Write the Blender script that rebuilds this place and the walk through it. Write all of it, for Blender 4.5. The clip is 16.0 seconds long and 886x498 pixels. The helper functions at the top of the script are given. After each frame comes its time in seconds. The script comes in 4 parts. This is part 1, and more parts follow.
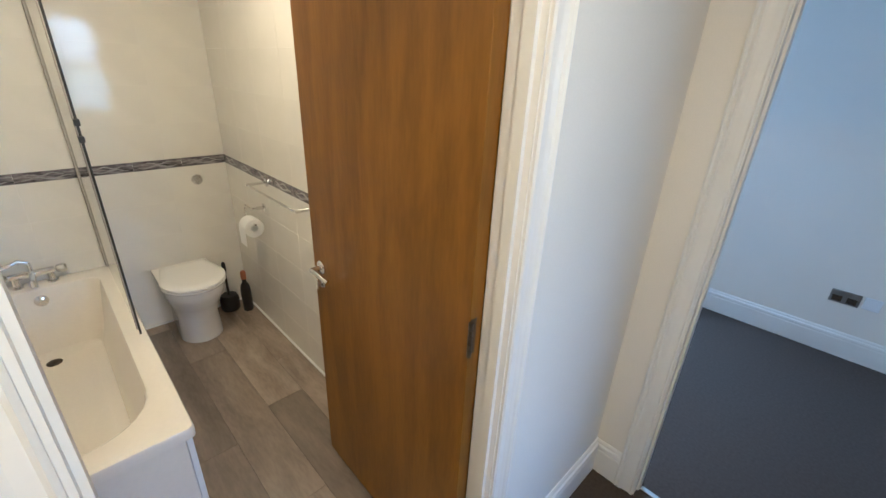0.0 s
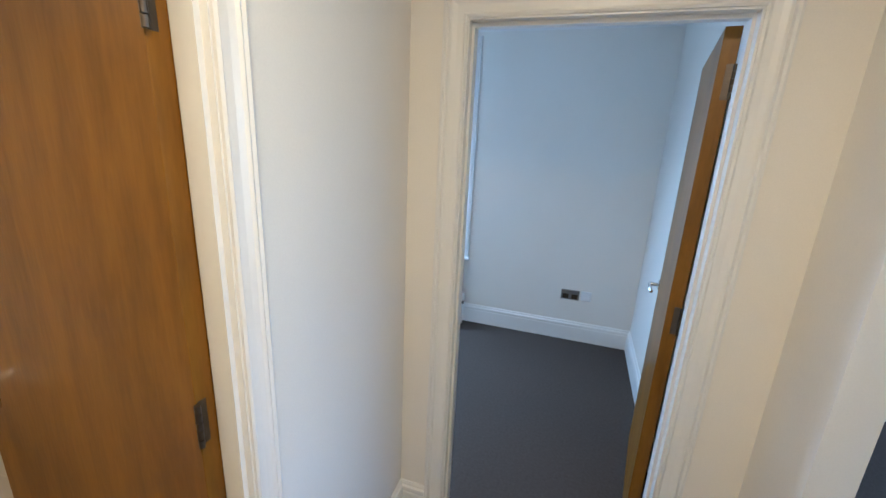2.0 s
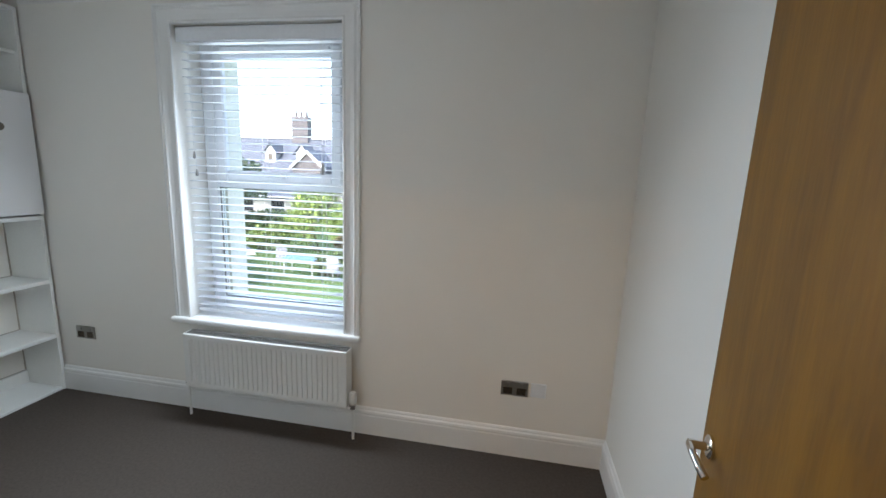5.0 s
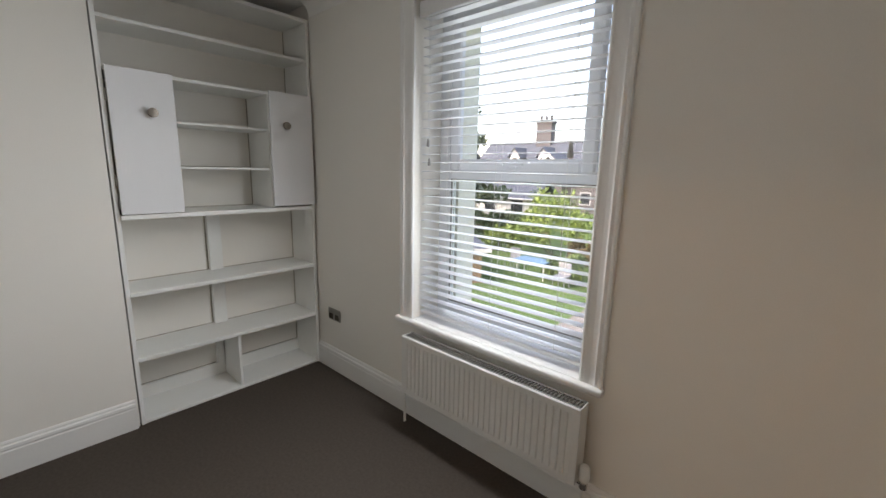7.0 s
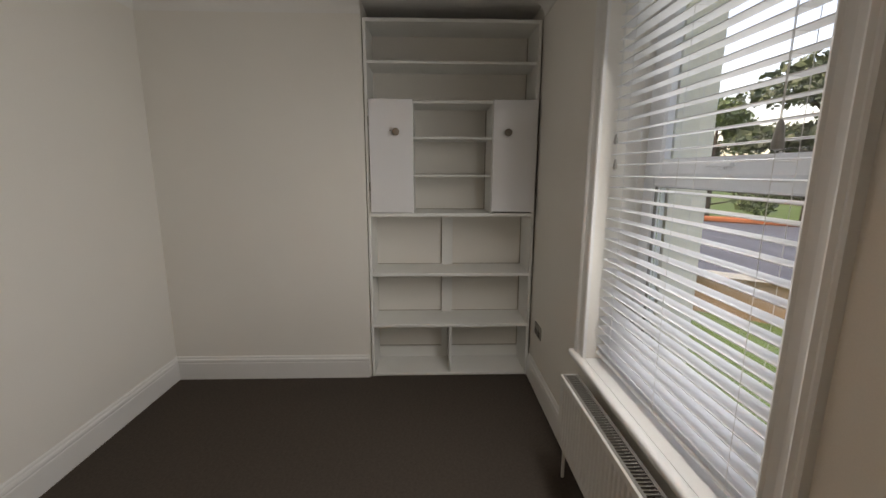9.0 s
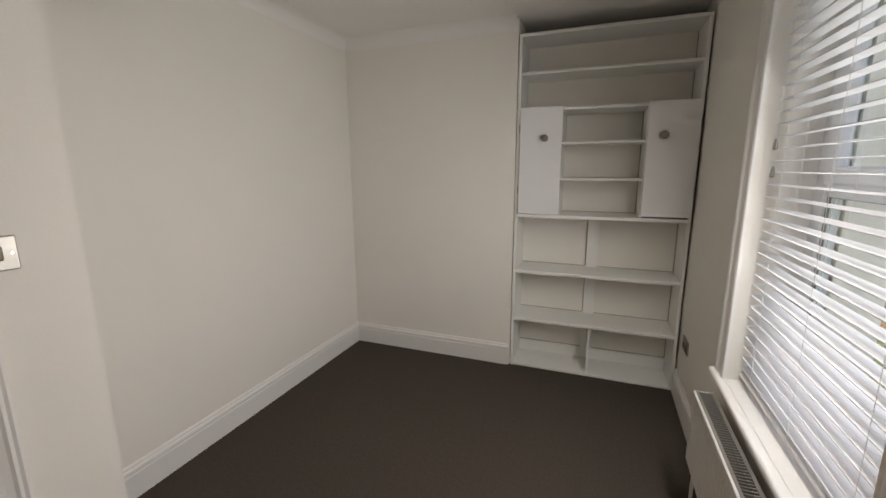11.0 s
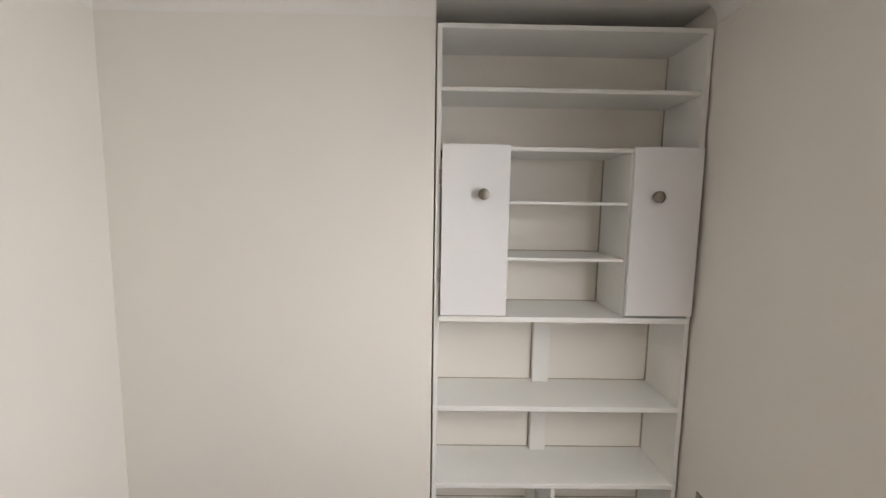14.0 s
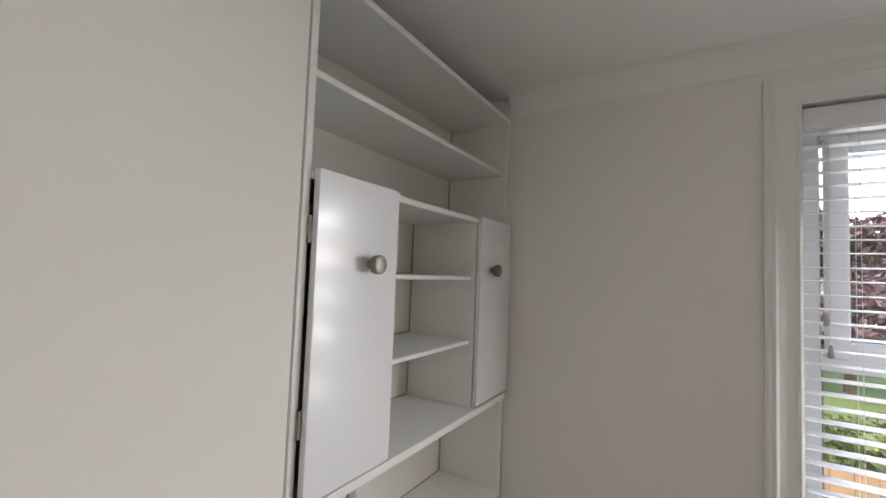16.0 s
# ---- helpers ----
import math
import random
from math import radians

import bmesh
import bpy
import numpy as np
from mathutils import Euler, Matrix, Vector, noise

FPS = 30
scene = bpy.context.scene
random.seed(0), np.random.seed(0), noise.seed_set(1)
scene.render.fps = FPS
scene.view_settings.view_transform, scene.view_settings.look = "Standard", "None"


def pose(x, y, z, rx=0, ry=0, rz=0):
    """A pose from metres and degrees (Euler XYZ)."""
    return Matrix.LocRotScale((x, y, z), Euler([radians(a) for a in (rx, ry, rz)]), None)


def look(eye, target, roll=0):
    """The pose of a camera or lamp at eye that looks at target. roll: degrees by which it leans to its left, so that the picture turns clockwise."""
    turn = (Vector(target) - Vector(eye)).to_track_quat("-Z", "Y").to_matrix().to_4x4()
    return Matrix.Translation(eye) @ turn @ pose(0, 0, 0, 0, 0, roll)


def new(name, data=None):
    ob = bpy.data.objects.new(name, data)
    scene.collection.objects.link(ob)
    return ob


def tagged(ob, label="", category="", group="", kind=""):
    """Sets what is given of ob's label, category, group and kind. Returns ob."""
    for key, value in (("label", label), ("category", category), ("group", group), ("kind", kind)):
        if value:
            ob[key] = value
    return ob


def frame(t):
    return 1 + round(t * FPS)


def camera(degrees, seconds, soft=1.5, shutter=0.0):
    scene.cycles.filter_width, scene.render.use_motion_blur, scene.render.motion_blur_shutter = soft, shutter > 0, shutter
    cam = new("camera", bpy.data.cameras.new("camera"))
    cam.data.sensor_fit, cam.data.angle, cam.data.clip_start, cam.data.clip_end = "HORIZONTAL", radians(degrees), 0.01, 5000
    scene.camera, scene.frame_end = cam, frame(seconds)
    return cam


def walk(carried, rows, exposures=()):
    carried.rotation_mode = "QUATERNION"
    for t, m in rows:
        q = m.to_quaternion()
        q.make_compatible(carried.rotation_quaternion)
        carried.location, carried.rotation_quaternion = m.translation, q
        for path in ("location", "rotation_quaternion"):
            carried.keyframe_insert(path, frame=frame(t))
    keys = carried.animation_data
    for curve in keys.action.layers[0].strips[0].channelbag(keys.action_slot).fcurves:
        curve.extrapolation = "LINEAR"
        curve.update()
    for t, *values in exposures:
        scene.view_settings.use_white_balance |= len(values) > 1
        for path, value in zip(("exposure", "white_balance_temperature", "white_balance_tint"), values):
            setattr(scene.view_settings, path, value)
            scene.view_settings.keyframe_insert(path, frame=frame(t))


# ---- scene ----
cam = camera(94.4, 16.0)
PATH = [
    (0, (2.821, -3.507, 1.645), (1.523, -2.212, 0.847), 2.5),
    (0.5, (2.892, -3.526, 1.641), (1.783, -2.038, 0.894), 2.7),
    (1, (2.947, -3.536, 1.647), (2.015, -1.906, 0.959), 2.8),
    (1.5, (2.981, -3.522, 1.633), (2.214, -1.777, 1.027), 2.8),
    (2, (2.957, -3.395, 1.644), (2.367, -1.561, 1.106), 2.7),
    (2.5, (2.934, -3.211, 1.647), (2.508, -1.315, 1.177), 2.7),
    (3, (2.935, -2.944, 1.626), (2.671, -1.007, 1.205), 2.7),
    (3.2, (2.931, -2.838, 1.629), (2.729, -0.89, 1.221), 2.7),
    (5.3, (2.94, -2.042, 1.513), (2.526, -0.117, 1.16), 2.0),
    (5.5, (2.894, -1.997, 1.496), (2.398, -0.092, 1.141), 2.0),
    (6, (2.757, -1.886, 1.475), (2.008, -0.068, 1.109), 1.9),
    (6.5, (2.651, -1.776, 1.467), (1.631, -0.098, 1.088), 1.8),
    (7, (2.636, -1.559, 1.453), (1.32, -0.101, 1.075), 1.3),
    (7.5, (2.599, -1.316, 1.44), (1.017, -0.153, 1.062), 1.0),
    (8, (2.585, -1.081, 1.466), (0.801, -0.263, 1.086), 0.9),
    (8.5, (2.643, -0.875, 1.48), (0.729, -0.432, 1.096), 0.6),
    (9, (2.768, -0.719, 1.463), (0.803, -0.657, 1.09), 0.2),
    (9.5, (2.92, -0.592, 1.499), (0.979, -0.87, 1.119), 0.1),
    (10, (3.006, -0.562, 1.511), (1.126, -1.108, 1.131), -0.1),
    (10.2, (3.023, -0.545, 1.503), (1.172, -1.184, 1.13), -0.3),
    (12.5, (2.606, -0.742, 1.542), (0.788, -1.463, 1.153), -0.2),
    (13, (2.378, -0.868, 1.561), (0.489, -1.414, 1.202), 0.2),
    (13.5, (2.082, -1.002, 1.623), (0.125, -1.291, 1.327), 0.8),
    (14, (1.748, -1.123, 1.669), (-0.239, -1.1, 1.448), 0.9),
    (14.5, (1.424, -1.293, 1.666), (-0.53, -0.871, 1.593), 1.4),
    (15, (1.121, -1.46, 1.712), (-0.687, -0.605, 1.718), 1.6),
    (15.5, (0.914, -1.625, 1.719), (-0.592, -0.312, 1.796), 1.4),
    (16, (0.721, -1.723, 1.699), (-0.328, -0.023, 1.807), 2.2),
]
EXPOSURES = [(0.0, 3.42, 4500, 10), (1.5, 3.5, 4600, 10), (2.5, 3.45, 4780, 11), (3.2, 3.25, 4750, 10), (5.3, 3.0, 7000, 19), (7.0, 2.5, 7900, 24), (9.0, 1.9, 9000, 27), (10.2, 2.08, 9100, 28), (12.5, 2.7, 8500, 27), (14.0, 3.07, 8500, 28), (15.0, 3.07, 8200, 27), (16.0, 2.74, 8100, 26)]
walk(cam, [(t, look(eye, target, roll)) for t, eye, target, roll in PATH], EXPOSURES)

# ---- world and light ----
world = bpy.data.worlds.new("overcast_sky")
scene.world = world
world.use_nodes = True
wn = world.node_tree.nodes
sky = wn.new("ShaderNodeTexSky")
sky.sky_type, sky.sun_disc = "NISHITA", False
sky.sun_elevation, sky.sun_rotation = radians(42), radians(200)
sky.air_density, sky.dust_density, sky.ozone_density = 1.0, 2.0, 1.6
wn["Background"].inputs["Strength"].default_value = 0.15
world.node_tree.links.new(sky.outputs["Color"], wn["Background"].inputs["Color"])
sun = new("sun", bpy.data.lights.new("sun", "SUN"))
sun.data.energy, sun.data.angle, sun.data.color = 0.6, radians(20), (0.90, 0.96, 1.0)
sun.matrix_world = look((-6, -17, 18), (0, 0, 0))


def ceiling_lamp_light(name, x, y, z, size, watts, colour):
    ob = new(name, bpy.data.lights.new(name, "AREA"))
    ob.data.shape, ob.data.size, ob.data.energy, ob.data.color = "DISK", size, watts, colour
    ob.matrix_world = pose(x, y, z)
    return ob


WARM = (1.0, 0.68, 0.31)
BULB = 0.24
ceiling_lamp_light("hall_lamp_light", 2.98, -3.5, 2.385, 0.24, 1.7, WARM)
ceiling_lamp_light("bathroom_lamp_light", 1.1, -3.2, 2.385, 0.26, 1.55, WARM)
# daylight of the open sky, standing in the window's opening
SKYLIGHT = (0.68, 0.87, 1.0)


def daylight(name, m, wide, high, watts, spread):
    ob = new(name, bpy.data.lights.new(name, "AREA"))
    ob.data.shape, ob.data.size, ob.data.size_y, ob.data.energy, ob.data.color, ob.data.spread = "RECTANGLE", wide, high, watts, SKYLIGHT, radians(spread)
    ob.matrix_world = m


for z in (1.32, 1.54, 1.76, 1.98):
    daylight("window_daylight", pose(1.51, -0.03, z, -54, 0, 0), 0.84, 0.11, 0.92, 162)
daylight("slat_scatter", pose(1.51, -0.03, 1.0, -112, 0, 0), 0.84, 0.11, 0.3, 170)
daylight("blind_daylight", pose(1.51, 0.15, 1.45, -90, 0, 0), 0.76, 1.5, 0.98, 180)
daylight("far_room_daylight", pose(6.49, -2.2, 1.45, 90, 0, 90), 1.5, 1.4, 2.4, 180)

# ---- materials ----


def material(name, colour, rough=0.5, metal=0.0, var=0.06, scale=3.0, fine=60.0, bump=0.05, coat=0.0, stretch=(1, 1, 1), second=None, spec=0.5):
    """A painted, fibrous or worn surface: colour varied at two scales, fine relief."""
    m = bpy.data.materials.new(name)
    m.use_nodes = True
    n, l = m.node_tree.nodes, m.node_tree.links
    b = n["Principled BSDF"]
    b.inputs["Roughness"].default_value = rough
    b.inputs["Metallic"].default_value = metal
    b.inputs["Coat Weight"].default_value = coat
    b.inputs["Specular IOR Level"].default_value = spec
    tc, mp = n.new("ShaderNodeTexCoord"), n.new("ShaderNodeMapping")
    mp.inputs["Scale"].default_value = stretch
    l.new(tc.outputs["Object"], mp.inputs["Vector"])
    big, small = n.new("ShaderNodeTexNoise"), n.new("ShaderNodeTexNoise")
    big.inputs["Scale"].default_value, small.inputs["Scale"].default_value = scale, fine
    big.inputs["Detail"].default_value, small.inputs["Detail"].default_value = 3, 4
    l.new(mp.outputs["Vector"], big.inputs["Vector"]), l.new(mp.outputs["Vector"], small.inputs["Vector"])
    mixn = n.new("ShaderNodeMath")
    mixn.operation = "MULTIPLY_ADD"
    mixn.inputs[1].default_value = 0.5
    half = n.new("ShaderNodeMath")
    half.operation = "MULTIPLY"
    half.inputs[1].default_value = 0.5
    l.new(small.outputs["Fac"], half.inputs[0])
    l.new(big.outputs["Fac"], mixn.inputs[0]), l.new(half.outputs[0], mixn.inputs[2])
    ramp = n.new("ShaderNodeValToRGB")
    lo = second or tuple(c * (1 - var) for c in colour)
    hi = colour if second else tuple(min(1, c * (1 + var)) for c in colour)
    ramp.color_ramp.elements[0].position, ramp.color_ramp.elements[1].position = 0.35, 0.65
    ramp.color_ramp.elements[0].color, ramp.color_ramp.elements[1].color = (*lo, 1), (*hi, 1)
    l.new(mixn.outputs[0], ramp.inputs["Fac"])
    l.new(ramp.outputs["Color"], b.inputs["Base Color"])
    if bump:
        bp = n.new("ShaderNodeBump")
        bp.inputs["Strength"].default_value, bp.inputs["Distance"].default_value = bump, 0.004
        l.new(small.outputs["Fac"], bp.inputs["Height"])
        l.new(bp.outputs["Normal"], b.inputs["Normal"])
    return m


def wood(name, light, dark, grain=(1, 1, 0.06), scale=14.0, rough=0.35, coat=0.3, per_piece=0.0, spec=0.5):
    """Wood grain: stretched noise and a figured wave, toned per piece where asked."""
    m = bpy.data.materials.new(name)
    m.use_nodes = True
    n, l = m.node_tree.nodes, m.node_tree.links
    b = n["Principled BSDF"]
    b.inputs["Roughness"].default_value, b.inputs["Coat Weight"].default_value, b.inputs["Coat Roughness"].default_value = rough, coat, 0.2
    b.inputs["Specular IOR Level"].default_value = spec
    tc, mp, info = n.new("ShaderNodeTexCoord"), n.new("ShaderNodeMapping"), n.new("ShaderNodeObjectInfo")
    mp.inputs["Scale"].default_value = grain
    l.new(tc.outputs["Object"], mp.inputs["Vector"])
    off = n.new("ShaderNodeVectorMath")
    off.operation = "ADD"
    comb = n.new("ShaderNodeCombineXYZ")
    mul = n.new("ShaderNodeMath")
    mul.operation = "MULTIPLY"
    mul.inputs[1].default_value = 37.0 if per_piece else 0.0
    l.new(info.outputs["Random"], mul.inputs[0])
    for k in "XYZ":
        l.new(mul.outputs[0], comb.inputs[k])
    l.new(mp.outputs["Vector"], off.inputs[0]), l.new(comb.outputs[0], off.inputs[1])
    n1, n2 = n.new("ShaderNodeTexNoise"), n.new("ShaderNodeTexNoise")
    n1.inputs["Scale"].default_value, n1.inputs["Detail"].default_value, n1.inputs["Distortion"].default_value = scale, 5, 0.6
    n2.inputs["Scale"].default_value, n2.inputs["Detail"].default_value = scale * 9, 3
    l.new(off.outputs[0], n1.inputs["Vector"]), l.new(off.outputs[0], n2.inputs["Vector"])
    add = n.new("ShaderNodeMath")
    add.operation = "MULTIPLY_ADD"
    add.inputs[1].default_value = 0.35
    l.new(n2.outputs["Fac"], add.inputs[0]), l.new(n1.outputs["Fac"], add.inputs[2])
    ramp = n.new("ShaderNodeValToRGB")
    ramp.color_ramp.elements[0].position, ramp.color_ramp.elements[1].position = 0.48, 0.86
    ramp.color_ramp.elements[0].color, ramp.color_ramp.elements[1].color = (*dark, 1), (*light, 1)
    l.new(add.outputs[0], ramp.inputs["Fac"])
    hsv = n.new("ShaderNodeHueSaturation")
    val = n.new("ShaderNodeMapRange")
    val.inputs["To Min"].default_value, val.inputs["To Max"].default_value = 1 - per_piece, 1 + per_piece
    l.new(info.outputs["Random"], val.inputs["Value"]), l.new(val.outputs[0], hsv.inputs["Value"])
    l.new(ramp.outputs["Color"], hsv.inputs["Color"]), l.new(hsv.outputs["Color"], b.inputs["Base Color"])
    bp = n.new("ShaderNodeBump")
    bp.inputs["Strength"].default_value, bp.inputs["Distance"].default_value = 0.12, 0.002
    l.new(n2.outputs["Fac"], bp.inputs["Height"]), l.new(bp.outputs["Normal"], b.inputs["Normal"])
    return m


def clear(name, tint=(0.96, 0.98, 0.97), rough=0.0):
    m = bpy.data.materials.new(name)
    m.use_nodes = True
    b = m.node_tree.nodes["Principled BSDF"]
    b.inputs["Base Color"].default_value = (*tint, 1)
    b.inputs["Transmission Weight"].default_value, b.inputs["Roughness"].default_value, b.inputs["IOR"].default_value = 1.0, rough, 1.45
    return m


def glowing(name, colour, strength):
    m = bpy.data.materials.new(name)
    m.use_nodes = True
    b = m.node_tree.nodes["Principled BSDF"]
    b.inputs["Base Color"].default_value = (*colour, 1)
    b.inputs["Emission Color"].default_value, b.inputs["Emission Strength"].default_value = (*colour, 1), strength
    return m


WALL = material("wall_paint", (0.85, 0.817, 0.762), 0.85, var=0.025, scale=1.4, fine=240, bump=0.06, spec=0.3)
CEIL = material("ceiling_paint", (0.88, 0.865, 0.84), 0.9, var=0.02, scale=1.0, fine=200, bump=0.05, spec=0.2)
TRIM = material("white_gloss_paint", (0.83, 0.82, 0.80), 0.32, var=0.012, scale=5, fine=90, bump=0.03)
SHELFW = material("white_eggshell_paint", (0.85, 0.85, 0.82), 0.45, var=0.03, scale=4, fine=120, bump=0.04)
DOORW = material("white_melamine", (0.84, 0.84, 0.85), 0.22, var=0.015, scale=3, fine=150, bump=0.015, coat=0.2)
CARPET = material("grey_brown_carpet", (0.078, 0.063, 0.053), 0.95, var=0.17, scale=70, fine=420, bump=0.25, spec=0.1)
OAK = wood("varnished_oak_veneer", (0.255, 0.112, 0.004), (0.158, 0.066, 0.002), grain=(1, 1, 0.15), scale=12.0, rough=0.36, coat=0.05, spec=0.35)
VINYL = wood("grey_oak_vinyl", (0.33, 0.265, 0.20), (0.19, 0.15, 0.115), grain=(0.26, 1, 1), scale=9, rough=0.42, coat=0.08, per_piece=0.30)
UPVC = material("white_upvc", (0.82, 0.84, 0.86), 0.3, var=0.02, fine=80, bump=0.01)
SLAT = material("white_slat", (0.82, 0.83, 0.85), 0.4, var=0.03, scale=8, fine=60, bump=0.03)
CHROME = material("chrome", (0.75, 0.74, 0.72), 0.12, metal=1, var=0.04, bump=0.0)
STEEL = material("brushed_steel", (0.40, 0.38, 0.35), 0.35, metal=1, var=0.08, fine=200, bump=0.05, stretch=(1, 1, 20))
BRONZE = material("dark_bronze", (0.13, 0.105, 0.08), 0.38, metal=0.9, var=0.15, bump=0.03)
NICKEL = material("satin_nickel", (0.26, 0.23, 0.20), 0.46, metal=1, var=0.1, bump=0.02)
BLACK = material("black_plastic", (0.015, 0.014, 0.014), 0.35, var=0.2, bump=0.02)
RUBBER = material("dark_rubber_seal", (0.03, 0.028, 0.026), 0.5, var=0.2, bump=0.02)
COPPER = material("copper_cap", (0.55, 0.22, 0.12), 0.3, metal=0.8, var=0.1, bump=0.02)
ENAMEL = material("white_radiator_enamel", (0.80, 0.79, 0.76), 0.3, var=0.025, fine=70, bump=0.02)
# grille bars: a darker, rougher grey than the radiator's white enamel
GRILLE = material("dark_grey_enamel", (0.15, 0.14, 0.125), 0.6, var=0.15, fine=90, bump=0.05)
CERAMIC = material("white_ceramic", (0.82, 0.80, 0.77), 0.08, var=0.015, bump=0.0, coat=0.5)
ACRYLIC = material("ivory_acrylic", (0.84, 0.79, 0.70), 0.14, var=0.02, bump=0.0, coat=0.4)
TILE = material("glazed_cream_tile", (0.80, 0.765, 0.69), 0.05, var=0.025, scale=2.2, fine=6, bump=0.55, coat=0.3)
GROUT = material("grout", (0.82, 0.79, 0.73), 0.9, var=0.03, fine=150, bump=0.1)
BORDER = material("dark_border_tile", (0.33, 0.30, 0.30), 0.14, second=(0.012, 0.010, 0.012), scale=7, fine=30, bump=0.1, stretch=(1.0, 1.0, 4.5), coat=0.4)
WAVE = material("silver_glaze", (0.36, 0.34, 0.33), 0.25, var=0.2, fine=60, bump=0.1)
PAPER = material("toilet_paper", (0.83, 0.82, 0.80), 0.95, var=0.03, fine=160, bump=0.2)
CARD = material("brown_card", (0.16, 0.10, 0.06), 0.9, var=0.1)
CORD = material("white_cord", (0.75, 0.75, 0.73), 0.8, var=0.05)
TASSEL = material("grey_tassel", (0.28, 0.27, 0.25), 0.5, var=0.08)
GLASS = clear("window_glass")
SCREEN = clear("screen_glass", (0.93, 0.97, 0.95))
SEAL = material("grey_translucent_strip", (0.40, 0.37, 0.33), 0.55, var=0.05, bump=0.02)
SHADE = glowing("lit_lampshade", (1.0, 0.72, 0.62), 0.035)
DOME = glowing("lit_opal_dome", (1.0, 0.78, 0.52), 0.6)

# ---- mesh helpers ----


def mesh_object(name, bm, mat, parent=None, smooth=False, local=False):
    bmesh.ops.recalc_face_normals(bm, faces=bm.faces)
    if parent is not None and not local:
        bmesh.ops.transform(bm, matrix=PLACES[parent].inverted(), verts=bm.verts)
    me = bpy.data.meshes.new(name)
    bm.to_mesh(me)
    bm.free()
    me.materials.append(mat)
    if smooth:
        for p in me.polygons:
            p.use_smooth = True
        me.set_sharp_from_angle(angle=radians(35))
    ob = new(name, me)
    if parent is not None:
        ob.parent = parent
        PLACES[ob] = PLACES[parent]
    else:
        PLACES[ob] = Matrix()
    return ob


PLACES = {}


def part(name, bm, mat, parent, label="", smooth=False, local=False):
    ob = mesh_object(name, bm, mat, parent, smooth, local)
    return tagged(ob, label=label) if label else ob


def thing(name, m, label, category, group=""):
    """An Empty at a thing's base."""
    ob = new(name)
    ob.empty_display_size = 0.05
    ob.matrix_basis = m
    PLACES[ob] = m
    return tagged(ob, label, category, group)


def structure(name, bm, mat, label="", smooth=False):
    return tagged(mesh_object(name, bm, mat, None, smooth), label, kind="structure")


def box(bm, x0, x1, y0, y1, z0, z1, bevel=0.0, seg=1):
    r = bmesh.ops.create_cube(bm, size=1.0)
    vs = r["verts"]
    for v in vs:
        v.co = Vector(((x0 + x1) / 2 + v.co.x * (x1 - x0), (y0 + y1) / 2 + v.co.y * (y1 - y0), (z0 + z1) / 2 + v.co.z * (z1 - z0)))
    if bevel:
        es = {e for v in vs for e in v.link_edges}
        bmesh.ops.bevel(bm, geom=list(es), offset=bevel, segments=seg, affect="EDGES", profile=0.5)
    return bm


def boxes(*rows, bevel=0.0):
    bm = bmesh.new()
    for r in rows:
        box(bm, *r, bevel=bevel)
    return bm


def tube(bm, p, q, r, r2=None, n=12, caps=True):
    """A round bar from p to q."""
    p, q = Vector(p), Vector(q)
    m = Matrix.Translation((p + q) / 2) @ (q - p).to_track_quat("Z", "Y").to_matrix().to_4x4()
    bmesh.ops.create_cone(bm, cap_ends=caps, segments=n, radius1=r, radius2=r if r2 is None else r2, depth=(q - p).length, matrix=m)
    return bm


def bar(*ends, r=0.01, n=12):
    """Round bars one after another through the points, with round joints."""
    bm = bmesh.new()
    for p, q in zip(ends, ends[1:]):
        tube(bm, p, q, r, n=n)
    for p in ends[1:-1]:
        bmesh.ops.create_uvsphere(bm, u_segments=n, v_segments=8, radius=r, matrix=Matrix.Translation(p))
    return bm


def lathe(profile, n=24, m=None):
    """A turned body from rows of (radius, height) about z."""
    bm = bmesh.new()
    rings = [[bm.verts.new((r * math.cos(2 * math.pi * k / n), r * math.sin(2 * math.pi * k / n), z)) for k in range(n)] for r, z in profile]
    for a, b in zip(rings, rings[1:]):
        for k in range(n):
            bm.faces.new((a[k], a[(k + 1) % n], b[(k + 1) % n], b[k]))
    bm.faces.new(rings[0][::-1]), bm.faces.new(rings[-1])
    bmesh.ops.remove_doubles(bm, verts=bm.verts, dist=1e-5)
    if m is not None:
        bmesh.ops.transform(bm, matrix=m, verts=bm.verts)
    return bm


def sweep(path, profile, place, bm=None):
    """A moulding: profile rows (d, h) carried along a plan path, d to its left, mitred; place maps (u, v, h) to the world."""
    bm = bm or bmesh.new()
    pts = [Vector(p) for p in path]
    rings = []
    for i, p in enumerate(pts):
        a = (p - pts[i - 1]).normalized() if i else None
        b = (pts[i + 1] - p).normalized() if i + 1 < len(pts) else None
        na = Vector((-a.y, a.x)) if a else None
        nb = Vector((-b.y, b.x)) if b else None
        if na and nb:
            mid = na + nb
            mid = mid / mid.dot(na)
        else:
            mid = na or nb
        rings.append([bm.verts.new(place(p.x + mid.x * d, p.y + mid.y * d, h)) for d, h in profile])
    k = len(profile)
    for a, b in zip(rings, rings[1:]):
        for j in range(k):
            bm.faces.new((a[j], a[(j + 1) % k], b[(j + 1) % k], b[j]))
    bm.faces.new(rings[0][::-1]), bm.faces.new(rings[-1])
    return bm


